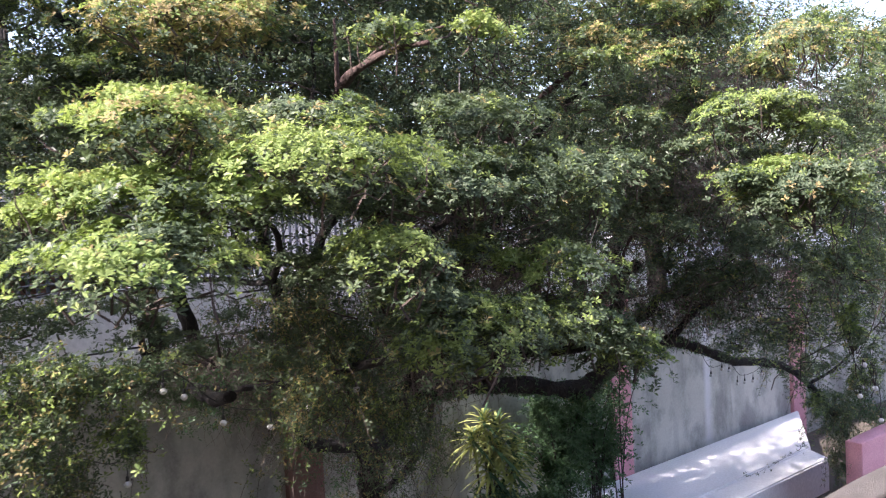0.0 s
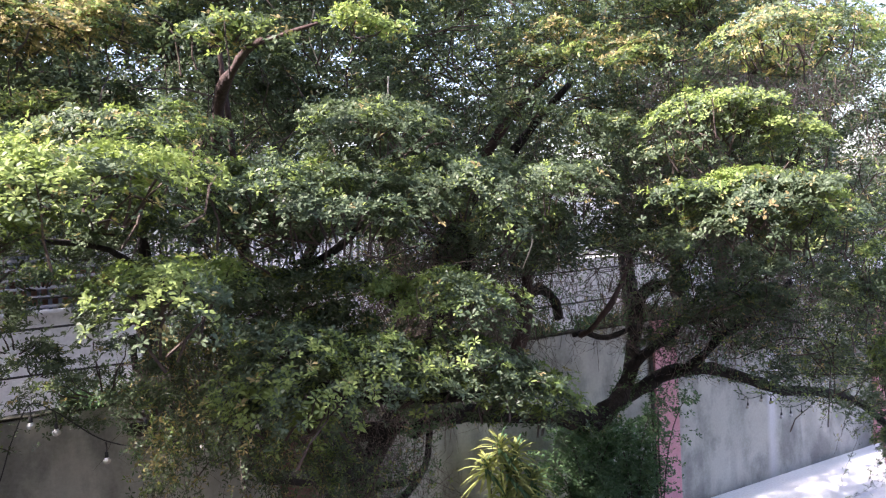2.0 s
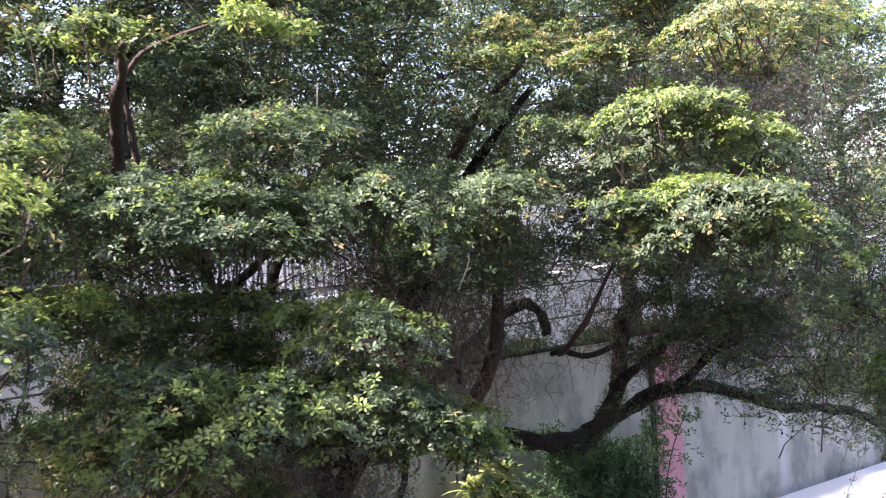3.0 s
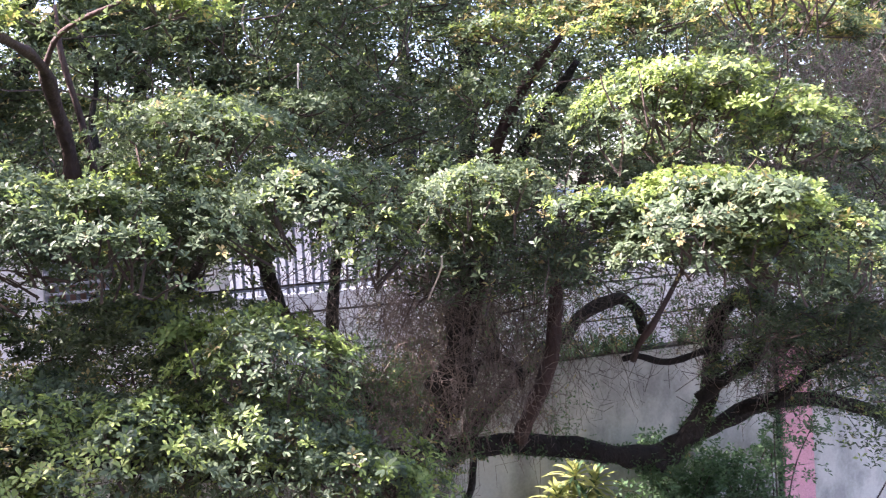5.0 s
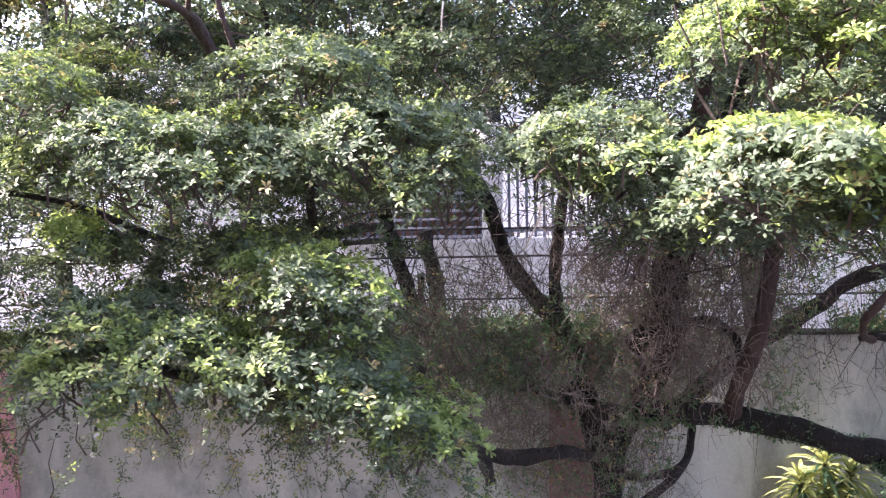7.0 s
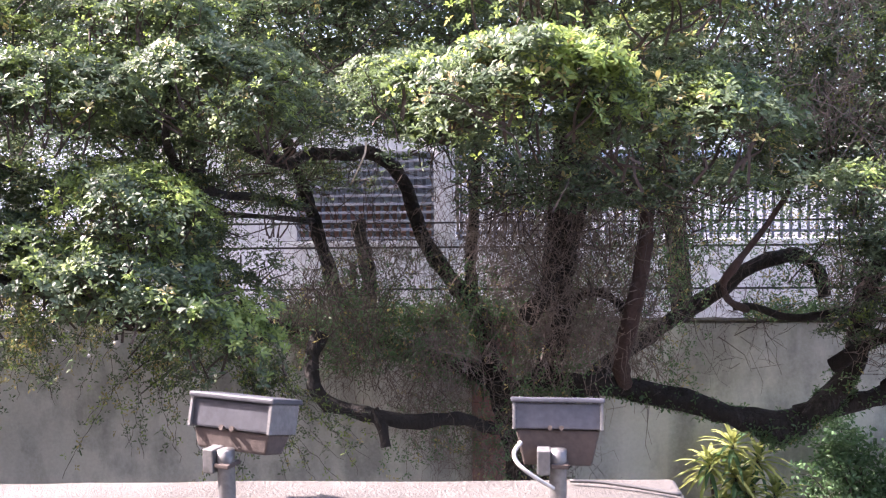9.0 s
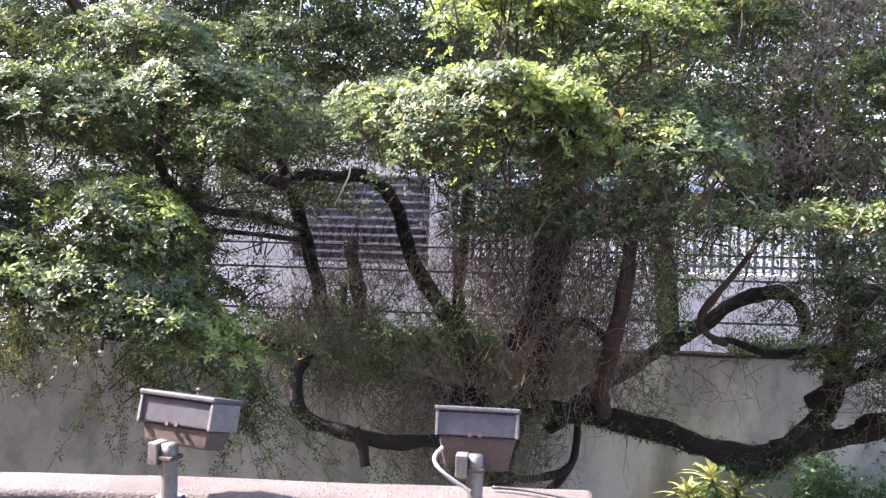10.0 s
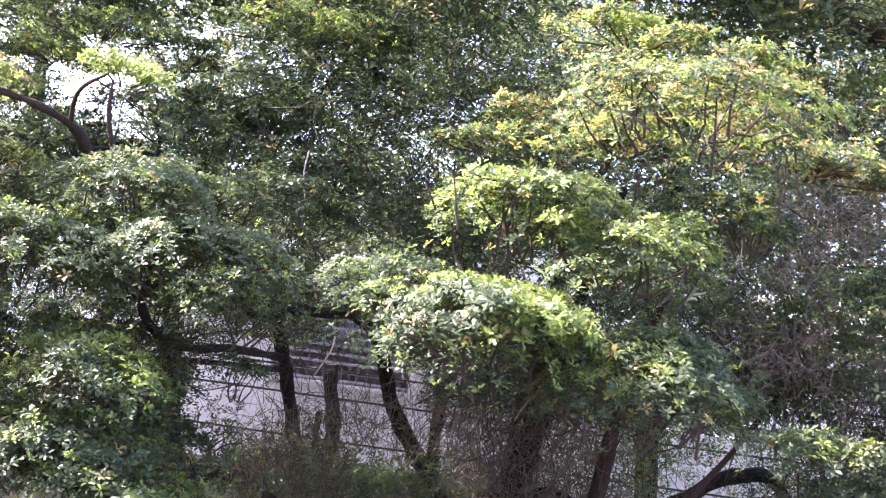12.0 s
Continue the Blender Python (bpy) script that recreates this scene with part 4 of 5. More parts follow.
t.clump((7.0, 2.95, 4.94), (0.41, 0.50, 0.12), 2489, 0.75, 0.08, flat=0.8, droop=0.4)
t.clump((6.98, 3.0, 4.86), (0.35, 0.45, 0.13), 1484, 0.5, 0.05, flat=0.8, droop=0.4)
t.clump((7.64, 3.3, 4.82), (0.38, 0.45, 0.14), 1611, 0.25, 0.05, flat=0.8, droop=0.4)
t.clump((6.59, 3.1, 4.88), (0.23, 0.25, 0.15), 483, 0.35, 0.02)
t.clump((7.69, 3.1, 4.81), (0.34, 0.25, 0.14), 662, 0.35, 0.03, droop=0.4)
t.clump((6.68, 3.0, 4.73), (0.18, 0.25, 0.08), 340, 0.45, 0.02)
t.clump((7.28, 3.05, 4.73), (0.28, 0.25, 0.10), 523, 0.4, 0.1)
t.clump((7.09, 3.15, 5.42), (0.42, 0.28, 0.10), 840, 0.5, 0.02, shoots=16)
t.clump((7.71, 3.3, 5.34), (0.23, 0.25, 0.09), 422, 0.4, 0.02, shoots=3)
t.clump((7.18, 3.1, 5.28), (0.19, 0.25, 0.08), 357, 0.95, 0.02)
t.clump((6.87, 4.4, 5.89), (0.37, 0.25, 0.14), 718, 0.2, 0.12)
t.clump((7.53, 4.2, 5.91), (0.50, 0.33, 0.16), 1245, 0.4, 0.25, shoots=3)
t.clump((8.39, 4.0, 5.86), (0.58, 0.38, 0.16), 1626, 0.35, 0.3, shoots=3)
t.clump((6.72, 4.6, 5.55), (0.29, 0.25, 0.13), 400, 0.1, 0.02)
t.clump((6.39, 4.5, 5.14), (0.30, 0.25, 0.15), 611, 0.12, 0.02)
t.clump((6.78, 4.4, 5.02), (0.27, 0.25, 0.14), 541, 0.1, 0.02)
t.clump((6.53, 4.4, 4.79), (0.36, 0.25, 0.14), 708, 0.15, 0.02)
t.clump((6.48, 5.2, 4.84), (0.22, 0.25, 0.13), 210, 0.45, 0.05, flat=0.4)
t.clump((7.09, 4.3, 5.39), (0.37, 0.25, 0.14), 718, 0.1, 0.05)
t.clump((7.5, 4.0, 5.19), (0.45, 0.30, 0.11), 961, 0.1, 0.05)
t.clump((9.15, 4.4, 5.15), (0.35, 0.25, 0.18), 734, 0.12, 0.05)
t.clump((8.54, 3.9, 4.49), (0.41, 0.27, 0.18), 897, 0.12, 0.03)
t.clump((9.58, 4.9, 3.88), (0.44, 0.28, 0.28), 785, 0.1, 0.03, flat=0.5)
t.clump((9.37, 5.6, 4.02), (0.53, 0.34, 0.22), 804, 0.06, 0.03, flat=0.4)
t.clump((9.5, 6.0, 3.47), (0.36, 0.25, 0.21), 378, 0.2, 0.03, flat=0.4)
t.clump((7.65, 5.4, 4.5), (0.30, 0.25, 0.16), 294, 0.08, 0.1, flat=0.4)
t.clump((9.88, 4.0, 4.04), (0.57, 0.37, 0.50), 2143, 0.25, 0.03, flat=0.6, droop=0.5)
t.clump((9.86, 3.9, 3.32), (0.42, 0.27, 0.47), 1282, 0.4, 0.05, flat=0.5, droop=0.5)
t.clump((14.57, 6.4, 1.29), (0.71, 0.40, 0.32), 1977, 0.12, 0.02, flat=0.5, droop=0.6)
t.clump((15.1, 6.2, 1.54), (0.58, 0.40, 0.45), 1834, 0.1, 0.02, flat=0.5, droop=0.6)
t.clump((14.66, 6.7, 1.91), (0.68, 0.40, 0.36), 1633, 0.05, 0.02, flat=0.5, droop=0.6)
t.drape((14.55, 6.3, 1.36), (0.48, 0.24, 0.22), 1.23, 20, 0.1, 0.05, (0, 0))
t.drape((14.19, 6.9, 2.5), (0.80, 0.40, 0.16), 0.89, 20, 0.05, 0.1, (0, 0))
t.drape((11.25, 4.4, 4.09), (0.38, 0.19, 0.27), 1.51, 25, 0.3, 0.1, (0, 0))
t.clump((11.83, 4.6, 2.56), (0.36, 0.25, 0.54), 561, 0.3, 0.02, flat=0.5, droop=0.6)
t.clump((10.27, 5.8, 3.62), (0.93, 0.55, 0.43), 2661, 0.04, 0.05, flat=0.4)
t.clump((12.02, 6.2, 2.79), (0.98, 0.55, 0.34), 2346, 0.05, 0.05, flat=0.4)
t.clump((9.27, 4.6, 4.24), (0.66, 0.43, 0.25), 1544, 0.08, 0.02)
t.clump((10.74, 4.6, 6.34), (0.66, 0.43, 0.37), 1695, 0.55, 0.08)
t.clump((9.14, 5.2, 6.49), (0.81, 0.52, 0.32), 2304, 0.3, 0.2)
t.clump((7.81, 5.4, 6.36), (0.57, 0.37, 0.29), 1240, 0.25, 0.15)
t.clump((12.66, 5.0, 5.77), (0.46, 0.30, 0.64), 1212, 0.25, 0.05)
t.clump((12.77, 5.0, 4.69), (0.39, 0.25, 0.51), 832, 0.12, 0.02)
t.clump((17.71, 7.0, 3.74), (0.60, 0.39, 0.96), 2183, 0.06, 0.03, flat=0.5, leaf=0.05)
t.clump((17.91, 7.0, 5.44), (0.54, 0.35, 0.96), 1915, 0.1, 0.03, flat=0.5, leaf=0.05)
t.clump((18.0, 7.0, 7.05), (0.54, 0.35, 0.71), 1617, 0.15, 0.03, flat=0.5, leaf=0.05)
t.clump((13.99, 5.6, 4.87), (0.50, 0.33, 0.62), 1345, 0.08, 0.03, flat=0.5, leaf=0.04)
t.clump((14.54, 5.8, 3.73), (0.53, 0.34, 0.57), 1386, 0.08, 0.03, flat=0.5, leaf=0.04)
t.clump((14.14, 5.8, 5.9), (0.51, 0.33, 0.47), 1219, 0.15, 0.03, flat=0.5, leaf=0.04)
t.clump((8.09, 5.0, 5.69), (0.51, 0.33, 0.26), 984, 0.08, 0.1)
t.clump((9.25, 4.8, 5.26), (0.55, 0.36, 0.23), 1074, 0.12, 0.05)
t.clump((7.52, 4.1, 6.45), (0.51, 0.33, 0.15), 1256, 0.55, 0.2)
t.clump((7.26, 4.7, 6.09), (0.68, 0.44, 0.18), 1536, 0.2, 0.3)
t.clump((8.29, 4.4, 6.37), (0.61, 0.39, 0.25), 1906, 0.35, 0.12)
t.clump((8.34, 4.5, 5.56), (0.51, 0.33, 0.38), 1598, 0.15, 0.05, flat=0.5)
t.clump((8.91, 4.9, 5.0), (0.40, 0.26, 0.37), 734, 0.12, 0.03, flat=0.5)
t.clump((6.74, 5.6, 6.49), (0.47, 0.31, 0.24), 841, 0.08, 0.05)
t.clump((7.71, 5.2, 7.37), (1.41, 0.55, 0.30), 3975, 0.3, 0.1, flat=0.5, leaf=0.045)
t.clump((10.19, 5.6, 7.35), (2.26, 0.55, 0.44), 6804, 0.3, 0.1, flat=0.5, leaf=0.045)
t.clump((8.11, 4.8, 4.49), (0.50, 0.32, 0.26), 955, 0.1, 0.05, flat=0.5)
t.clump((7.79, 6.0, 4.5), (0.40, 0.26, 0.29), 404, 0.2, 0.1, flat=0.4)
t.clump((8.93, 5.2, 4.76), (0.46, 0.30, 0.32), 871, 0.1, 0.05, flat=0.5)
t.clump((9.31, 5.6, 4.29), (0.29, 0.25, 0.23), 455, 0.1, 0.05, flat=0.5)
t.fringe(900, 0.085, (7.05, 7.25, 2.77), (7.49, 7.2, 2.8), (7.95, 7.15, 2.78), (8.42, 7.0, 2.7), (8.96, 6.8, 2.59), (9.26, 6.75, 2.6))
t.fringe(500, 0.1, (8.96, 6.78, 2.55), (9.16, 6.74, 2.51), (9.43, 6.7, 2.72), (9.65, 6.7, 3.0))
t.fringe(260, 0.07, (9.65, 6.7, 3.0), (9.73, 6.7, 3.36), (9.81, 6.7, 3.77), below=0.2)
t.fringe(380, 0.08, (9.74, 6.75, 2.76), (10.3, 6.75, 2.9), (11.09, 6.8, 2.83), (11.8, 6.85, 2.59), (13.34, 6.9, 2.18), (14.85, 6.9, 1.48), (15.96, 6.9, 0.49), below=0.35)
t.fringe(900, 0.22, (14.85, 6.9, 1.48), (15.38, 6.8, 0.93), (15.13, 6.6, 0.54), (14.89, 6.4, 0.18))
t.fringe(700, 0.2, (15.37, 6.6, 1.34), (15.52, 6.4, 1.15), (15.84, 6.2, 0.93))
for c, r, young_lit, dry in (
        ((7.0, 2.95, 4.82), (0.42, 0.38, 0.17), 0.75, 0.05), ((7.6, 3.0, 4.7), (0.42, 0.36, 0.18), 0.3, 0.03),
        ((7.1, 3.25, 5.36), (0.45, 0.35, 0.12), 0.5, 0.02), ((7.52, 3.05, 5.22), (0.26, 0.25, 0.12), 0.5, 0.02),
        ((7.65, 3.15, 5.86), (0.5, 0.4, 0.14), 0.6, 0.25)):
    t.sheet(c, r, young_lit, dry, 0.028, 2100)
t.fill((4.6, 5.0, 3.2), (5.0, 7.0, 4.6), 1000, 0.045, cut=-0.1)
t.fill((6.2, 4.9, 4.95), (11.0, 6.9, 7.6), 8500)
# overhead canopy carried on to the right, added for shade inside the crown
t.fill((5.6, 4.7, 6.9), (10.2, 6.6, 8.2), 2400, 0.1, 0.1, -0.3)
# leaves added to keep sun stripes off the white floor
t.fill((5.5, 8.4, 5.6), (10.4, 10.0, 8.2), 2200, 0.1, 0.05, -0.35)
t.fill((6.6, 5.0, 4.35), (8.8, 6.6, 5.0), 3240, cut=-0.05)
t.fill((9.6, 5.2, 4.2), (14.2, 8.2, 7.6), 7920, 0.055, 0.1)
t.fill((6.9, 6.5, 5.2), (10.4, 9.2, 8.8), 5600, 0.055, 0.08, -0.08)
t.fill((7.9, 5.4, 4.5), (9.4, 6.6, 5.3), 1500, 0.05, 0.03, -0.2)
t.fill((8.9, 4.2, 3.7), (11.2, 6.0, 4.9), 2900, cut=0.0)
t.fill((9.3, 3.8, 3.0), (11.2, 5.2, 5.2), 3200, 0.045, 0.12, -0.2)
t.fill((12.2, 4.6, 3.6), (13.8, 5.8, 6.6), 2200, 0.055, 0.1, -0.25)
t.tangle((6.8, 5.0, 3.5), (8.4, 6.9, 5.2), 500, mat=TWIG)
t.tangle((5.0, 6.8, 2.6), (8.4, 8.8, 4.1), 3000, 0.42, 0.006, mat=BRUSH)
t.tangle((5.8, 6.8, 2.0), (7.5, 8.6, 3.3), 1500, 0.4, 0.0045, mat=BRUSH)
t.tangle((6.3, 6.0, 3.1), (8.3, 7.4, 4.9), 2400, 0.4, 0.006, mat=BRUSH)
t.tangle((6.5, 7.4, 0.8), (7.8, 9.0, 2.9), 700, 0.4, 0.004, mat=TWIG)
t.tangle((9.4, 5.4, 3.2), (13.8, 7.0, 4.7), 3600, 0.4, 0.007, mat=BRUSH)
t.tangle((9.6, 5.6, 2.8), (13.8, 7.0, 3.6), 900, 0.4)
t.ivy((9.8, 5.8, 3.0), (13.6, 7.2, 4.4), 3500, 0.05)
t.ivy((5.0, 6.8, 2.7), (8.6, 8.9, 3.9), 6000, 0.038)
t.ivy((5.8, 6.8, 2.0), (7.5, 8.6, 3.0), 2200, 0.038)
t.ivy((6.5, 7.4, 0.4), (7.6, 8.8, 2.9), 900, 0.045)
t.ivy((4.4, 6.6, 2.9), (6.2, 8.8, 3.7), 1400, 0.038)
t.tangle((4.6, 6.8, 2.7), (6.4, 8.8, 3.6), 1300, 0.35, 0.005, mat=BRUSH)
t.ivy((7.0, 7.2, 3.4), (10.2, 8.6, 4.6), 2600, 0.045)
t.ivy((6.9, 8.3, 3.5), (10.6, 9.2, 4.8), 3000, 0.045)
t.fill((15.2, 6.2, 2.6), (18.5, 7.4, 7.5), 2600, 0.08, 0.05, -0.3)
t.fill((11.6, 7.7, 4.7), (16.6, 8.9, 7.8), 3600, 0.09, 0.03, -0.35)
t.tangle((8.6, 4.6, 5.35), (11.2, 5.8, 6.1), 1100, 0.4, 0.007, mat=BRUSH)
t.tangle((8.4, 4.6, 4.75), (10.6, 5.8, 5.15), 800, 0.35, 0.006, mat=BRUSH)
t.tangle((8.6, 6.8, 3.0), (11.0, 8.4, 4.4), 500, 0.4, 0.004, mat=TWIG)

t.done()


# a cut trunk in the street
t = Tree("tree_stump", (5.7, 10.0, -0.5), "tall cut tree trunk with a pale sawn top")
t.limb("trunk", 0.11, 0.085, (5.8, 10.0, -0.5), (5.75, 10.0, 1.5), (5.33, 10.0, 2.86), (5.3, 10.0, 3.35), (5.24, 10.0, 3.76), (5.16, 10.0, 4.16))
t.limb("limb", 0.05, 0.04, (5.23, 9.95, 2.94), (5.12, 9.95, 3.28), (5.11, 9.95, 3.66))
t = None

# ---- trees beyond the street ----
def far_tree(x, y, top, wide, seed):
    t = Tree("tree", (x, y, -0.5), "tall dark-leaved tree beyond the street")
    r = np.random.default_rng(seed)
    t.limb("trunk", 0.25, 0.12, (x, y, -0.5), (x + 0.2, y, 2.5), (x - 0.1, y, top * 0.6), (x, y, top * 0.85))
    for k in range(4):
        a = r.uniform(0, 6.28)
        h = top * r.uniform(0.4, 0.6)
        t.limb("limb", 0.1, 0.03, (x, y, h), (x + math.cos(a) * wide * 0.4, y + math.sin(a) * wide * 0.4, h + 1.0), (x + math.cos(a) * wide * 0.75, y + math.sin(a) * wide * 0.75, h + 1.8), sides=7)
    for k in range(17):
        a, q = r.uniform(0, 6.28), r.uniform(0.1, 0.95) ** 0.6
        z = top * r.uniform(0.42, 1.0)
        s = r.uniform(0.9, 1.5)
        t.clump((x + math.cos(a) * wide * q, y + math.sin(a) * wide * q, z), (s, s * 0.9, s * 0.6), 190, r.uniform(0.02, 0.2), 0.03, flat=0.55, leaf=0.17, per=4)
    t.done()


def street_tree(x, y, low, top, wide, seed, foot=0.0, label="tall spreading street tree above the roofs"):
    t = Tree("tree", (x + foot, y, -0.5), label)
    r = np.random.default_rng(seed)
    t.limb("trunk", 0.16, 0.07, (x + foot, y, -0.5), (x + foot * 0.95, y, 2.5), (x + foot * 0.4, y + 0.1, low * 0.85), (x, y, low), (x, y, top * 0.9))
    for k in range(26):
        a, q = r.uniform(0, 6.28), r.uniform(0.05, 1.0) ** 0.6
        z = r.uniform(low, top)
        s = r.uniform(0.45, 0.75)
        c = (x + math.cos(a) * wide * q, y + math.sin(a) * wide * 0.6 * q, z)
        t.limb("limb", 0.03, 0.008, (x, y, z - 0.6), ((x + c[0]) / 2, (y + c[1]) / 2, z - 0.2), c, sides=5)
        t.clump(c, (s, s * 0.9, s * 0.5), 300, r.uniform(0.05, 0.3), 0.05, flat=0.6, leaf=0.085, per=4)
    t.done()


def back_tree(x, y, low, top, wide, count, seed, foot=0.0):
    t = Tree("tree", (x + foot, y, -0.5), "dense dark-leaved tree rising just behind the wall")
    r = np.random.default_rng(seed)
    t.limb("trunk", 0.2, 0.08, (x + foot, y, -0.5), (x + foot + 0.1, y, 2.0), (x + foot - 0.15, y, low), (x, y, top * 0.9))
    for k in range(7):
        a, h = r.uniform(-1, 1), r.uniform(low, top - 1.2)
        t.limb("limb", 0.07, 0.015, (x, y, h), (x + a * wide * 0.4, y, h + 0.5), (x + a * wide * 0.9, y + r.uniform(-0.5, 0.5), h + 0.9), sides=6)
    t.fill((x - wide, y - 0.8, low), (x + wide, y + 0.9, top), count, 0.11, 0.03, -0.3, 0.7)
    t.done()


back_tree(-2.1, 10.9, 5.0, 9.4, 2.6, 5000, 31)
back_tree(5.0, 10.8, 5.3, 9.6, 2.8, 6000, 32, -1.9)
back_tree(9.2, 10.9, 5.1, 9.6, 2.7, 6000, 33)
back_tree(13.9, 11.0, 5.2, 8.6, 2.0, 2600, 34)
street_tree(3.9, 11.7, 8.0, 10.6, 2.1, 4, -3.2)
street_tree(-0.8, 13.0, 8.5, 11.5, 2.8, 15)
street_tree(19.8, 7.6, 3.2, 7.8, 2.0, 21, 0.8, "dense dark-leaved tree by the low pink wall")
street_tree(15.8, 11.6, 3.9, 7.0, 2.2, 11)
street_tree(20.5, 11.4, 3.6, 7.4, 2.6, 12)
far_tree(-6.0, 18.5, 9.0, 3.4, 6)
far_tree(0.5, 18.5, 9.5, 3.4, 1)
far_tree(6.0, 19.0, 11.0, 3.6, 9)
far_tree(11.0, 19.5, 11.5, 3.6, 2)
far_tree(16.5, 18.0, 11.0, 3.4, 3)
far_tree(23.0, 17.0, 11.5, 3.6, 4)
far_tree(17.5, 12.0, 8.6, 2.6, 5)
far_tree(24.0, 6.5, 9.0, 3.0, 7)
far_tree(30.0, 12.0, 11.0, 4.0, 8)

# ---- plants by the wall ----
def striped_plant(x, y, z, label):
    root = empty("striped_plant", (x, y, -0.6), label, "plant")
    heads = ((0, 0, 0), (0.0, -0.15, -0.3), (0.28, 0.05, -0.16), (-0.25, -0.05, -0.2), (0.1, -0.2, -0.42), (0.42, -0.1, -0.5), (-0.15, -0.25, -0.62), (0.25, -0.28, -0.72), (0.0, -0.3, -0.95))
    for dx, dy, dz in heads:
        c = Vector((x + dx, y + dy, z + dz))
        part("stem", tube(((x, y, -0.6), (x + dx * 0.6, y + dy * 0.6, z * 0.4), tuple(c)), 0.022, 0.012, 6), TWIG, root, smooth=True)
        for k in range(44):
            a = 2.4 * k
            up = 1.3 - 1.7 * k / 44
            out = Vector((math.cos(a) * math.cos(up), math.sin(a) * math.cos(up), math.sin(up)))
            side = out.cross(Vector((0, 0, 1))).normalized() * 0.024
            ln = random.uniform(0.3, 0.46)
            bm = bmesh.new()
            rows = []
            for i in range(5):
                f = i / 4
                p = c + out * ln * f + Vector((0, 0, -0.2 * f * f)) + Vector((0, 0, -0.003 * k))
                w = side * (0.6, 1.0, 0.95, 0.65, 0.05)[i]
                rows.append((bm.verts.new(p - w), bm.verts.new(p + Vector((0, 0, -0.004))), bm.verts.new(p + w)))
            for r0, r1 in zip(rows, rows[1:]):
                bm.faces.new((r0[0], r0[1], r1[1], r1[0]))
                bm.faces.new((r0[1], r0[2], r1[2], r1[1]))
            part("leaf", bm, STRIPE if k % 4 else BUSH, root)


striped_plant(9.3, 8.75, 1.85, "bushy plant with long yellow-striped leaves by the wall")


def bush(x, y, top, wide, count, label, arms=9):
    """Upright arching stems, each with small side twigs set with leaves."""
    root = empty("bush", (x, y, -0.6), label, "shrub")
    pts, axs = [], []
    for k in range(arms):
        a = 6.28 * k / arms + random.uniform(-0.4, 0.4)
        q = random.uniform(0.15, 1.0)
        tip = Vector((x + math.cos(a) * wide * q, y + math.sin(a) * wide * 0.4 * q, top * random.uniform(0.45, 1.1)))
        line = ((x + random.gauss(0, 0.1), y, -0.6), (x + (tip.x - x) * 0.3, y + (tip.y - y) * 0.4, tip.z * 0.6), (x + (tip.x - x) * 0.75, y + (tip.y - y) * 0.8, tip.z * 0.96), tuple(tip))
        part("stem", tube(line, 0.012, 0.003, 5), TWIG, root, smooth=True)
        s = spline(line, 20)
        for j in range(count // arms):
            f = random.uniform(0.2, 1.0)
            p = s[int(f * (len(s) - 1))]
            w = 0.19 - 0.11 * f
            pts.append(p + Vector((random.gauss(0, w), random.gauss(0, w), random.gauss(0, w))))
            axs.append((random.gauss(0, 0.6), random.gauss(0, 0.6) - 0.2, 0.8))
    ob = new("foliage", leaf_mesh("foliage", np.array([tuple(p) for p in pts]), np.array(axs), 0.07, (BUSH,), 5, 0.42))
    ob.parent, ob.matrix_parent_inverse, ob["kind"] = root, Matrix.Translation(-root.location), "stuff"
    return root


bush(10.7, 8.7, 1.8, 1.05, 1900, "leafy green shrub in front of the pink pillar", 26)
bush(9.25, 8.4, 0.75, 0.55, 500, "low green shrub round the striped plant", 10)
bush(11.6, 8.75, 1.6, 0.8, 1100, "green shrub with arching stems at the wall", 16)
bush(9.6, 8.2, 0.8, 0.9, 900, "low dark green shrub under the trees", 14)
bush(8.0, 8.2, 0.8, 0.9, 900, "low dark green shrub under the trees", 14)
bush(11.95, 8.6, 2.1, 0.9, 260, "thin green stems arching over the pink pillar", 4)
bush(6.4, 7.6, 0.9, 0.9, 900, "low dark green shrub under the trees", 14)

# creeper over the top of the wall
p = np.stack([rng.uniform(1.5, 18.0, 9000), WALL_Y + rng.normal(0.08, 0.13, 9000), 3.05 + np.abs(rng.normal(0, 0.1, 9000))], axis=1)
p = p[np.array([noise.noise(Vector((v[0] * 1.1, 0.3, 0))) for v in p]) > -0.12]
tagged(new("creeper", leaf_mesh("creeper", p, rng.normal(0, 0.6, p.shape) + np.array([0, -0.3, 0.6]), 0.05, (BUSH, DRY), 4, share=(rng.random(len(p)) < 0.12).astype(int))), "dark green creeper along the top of the wall", "creeper", kind="stuff")


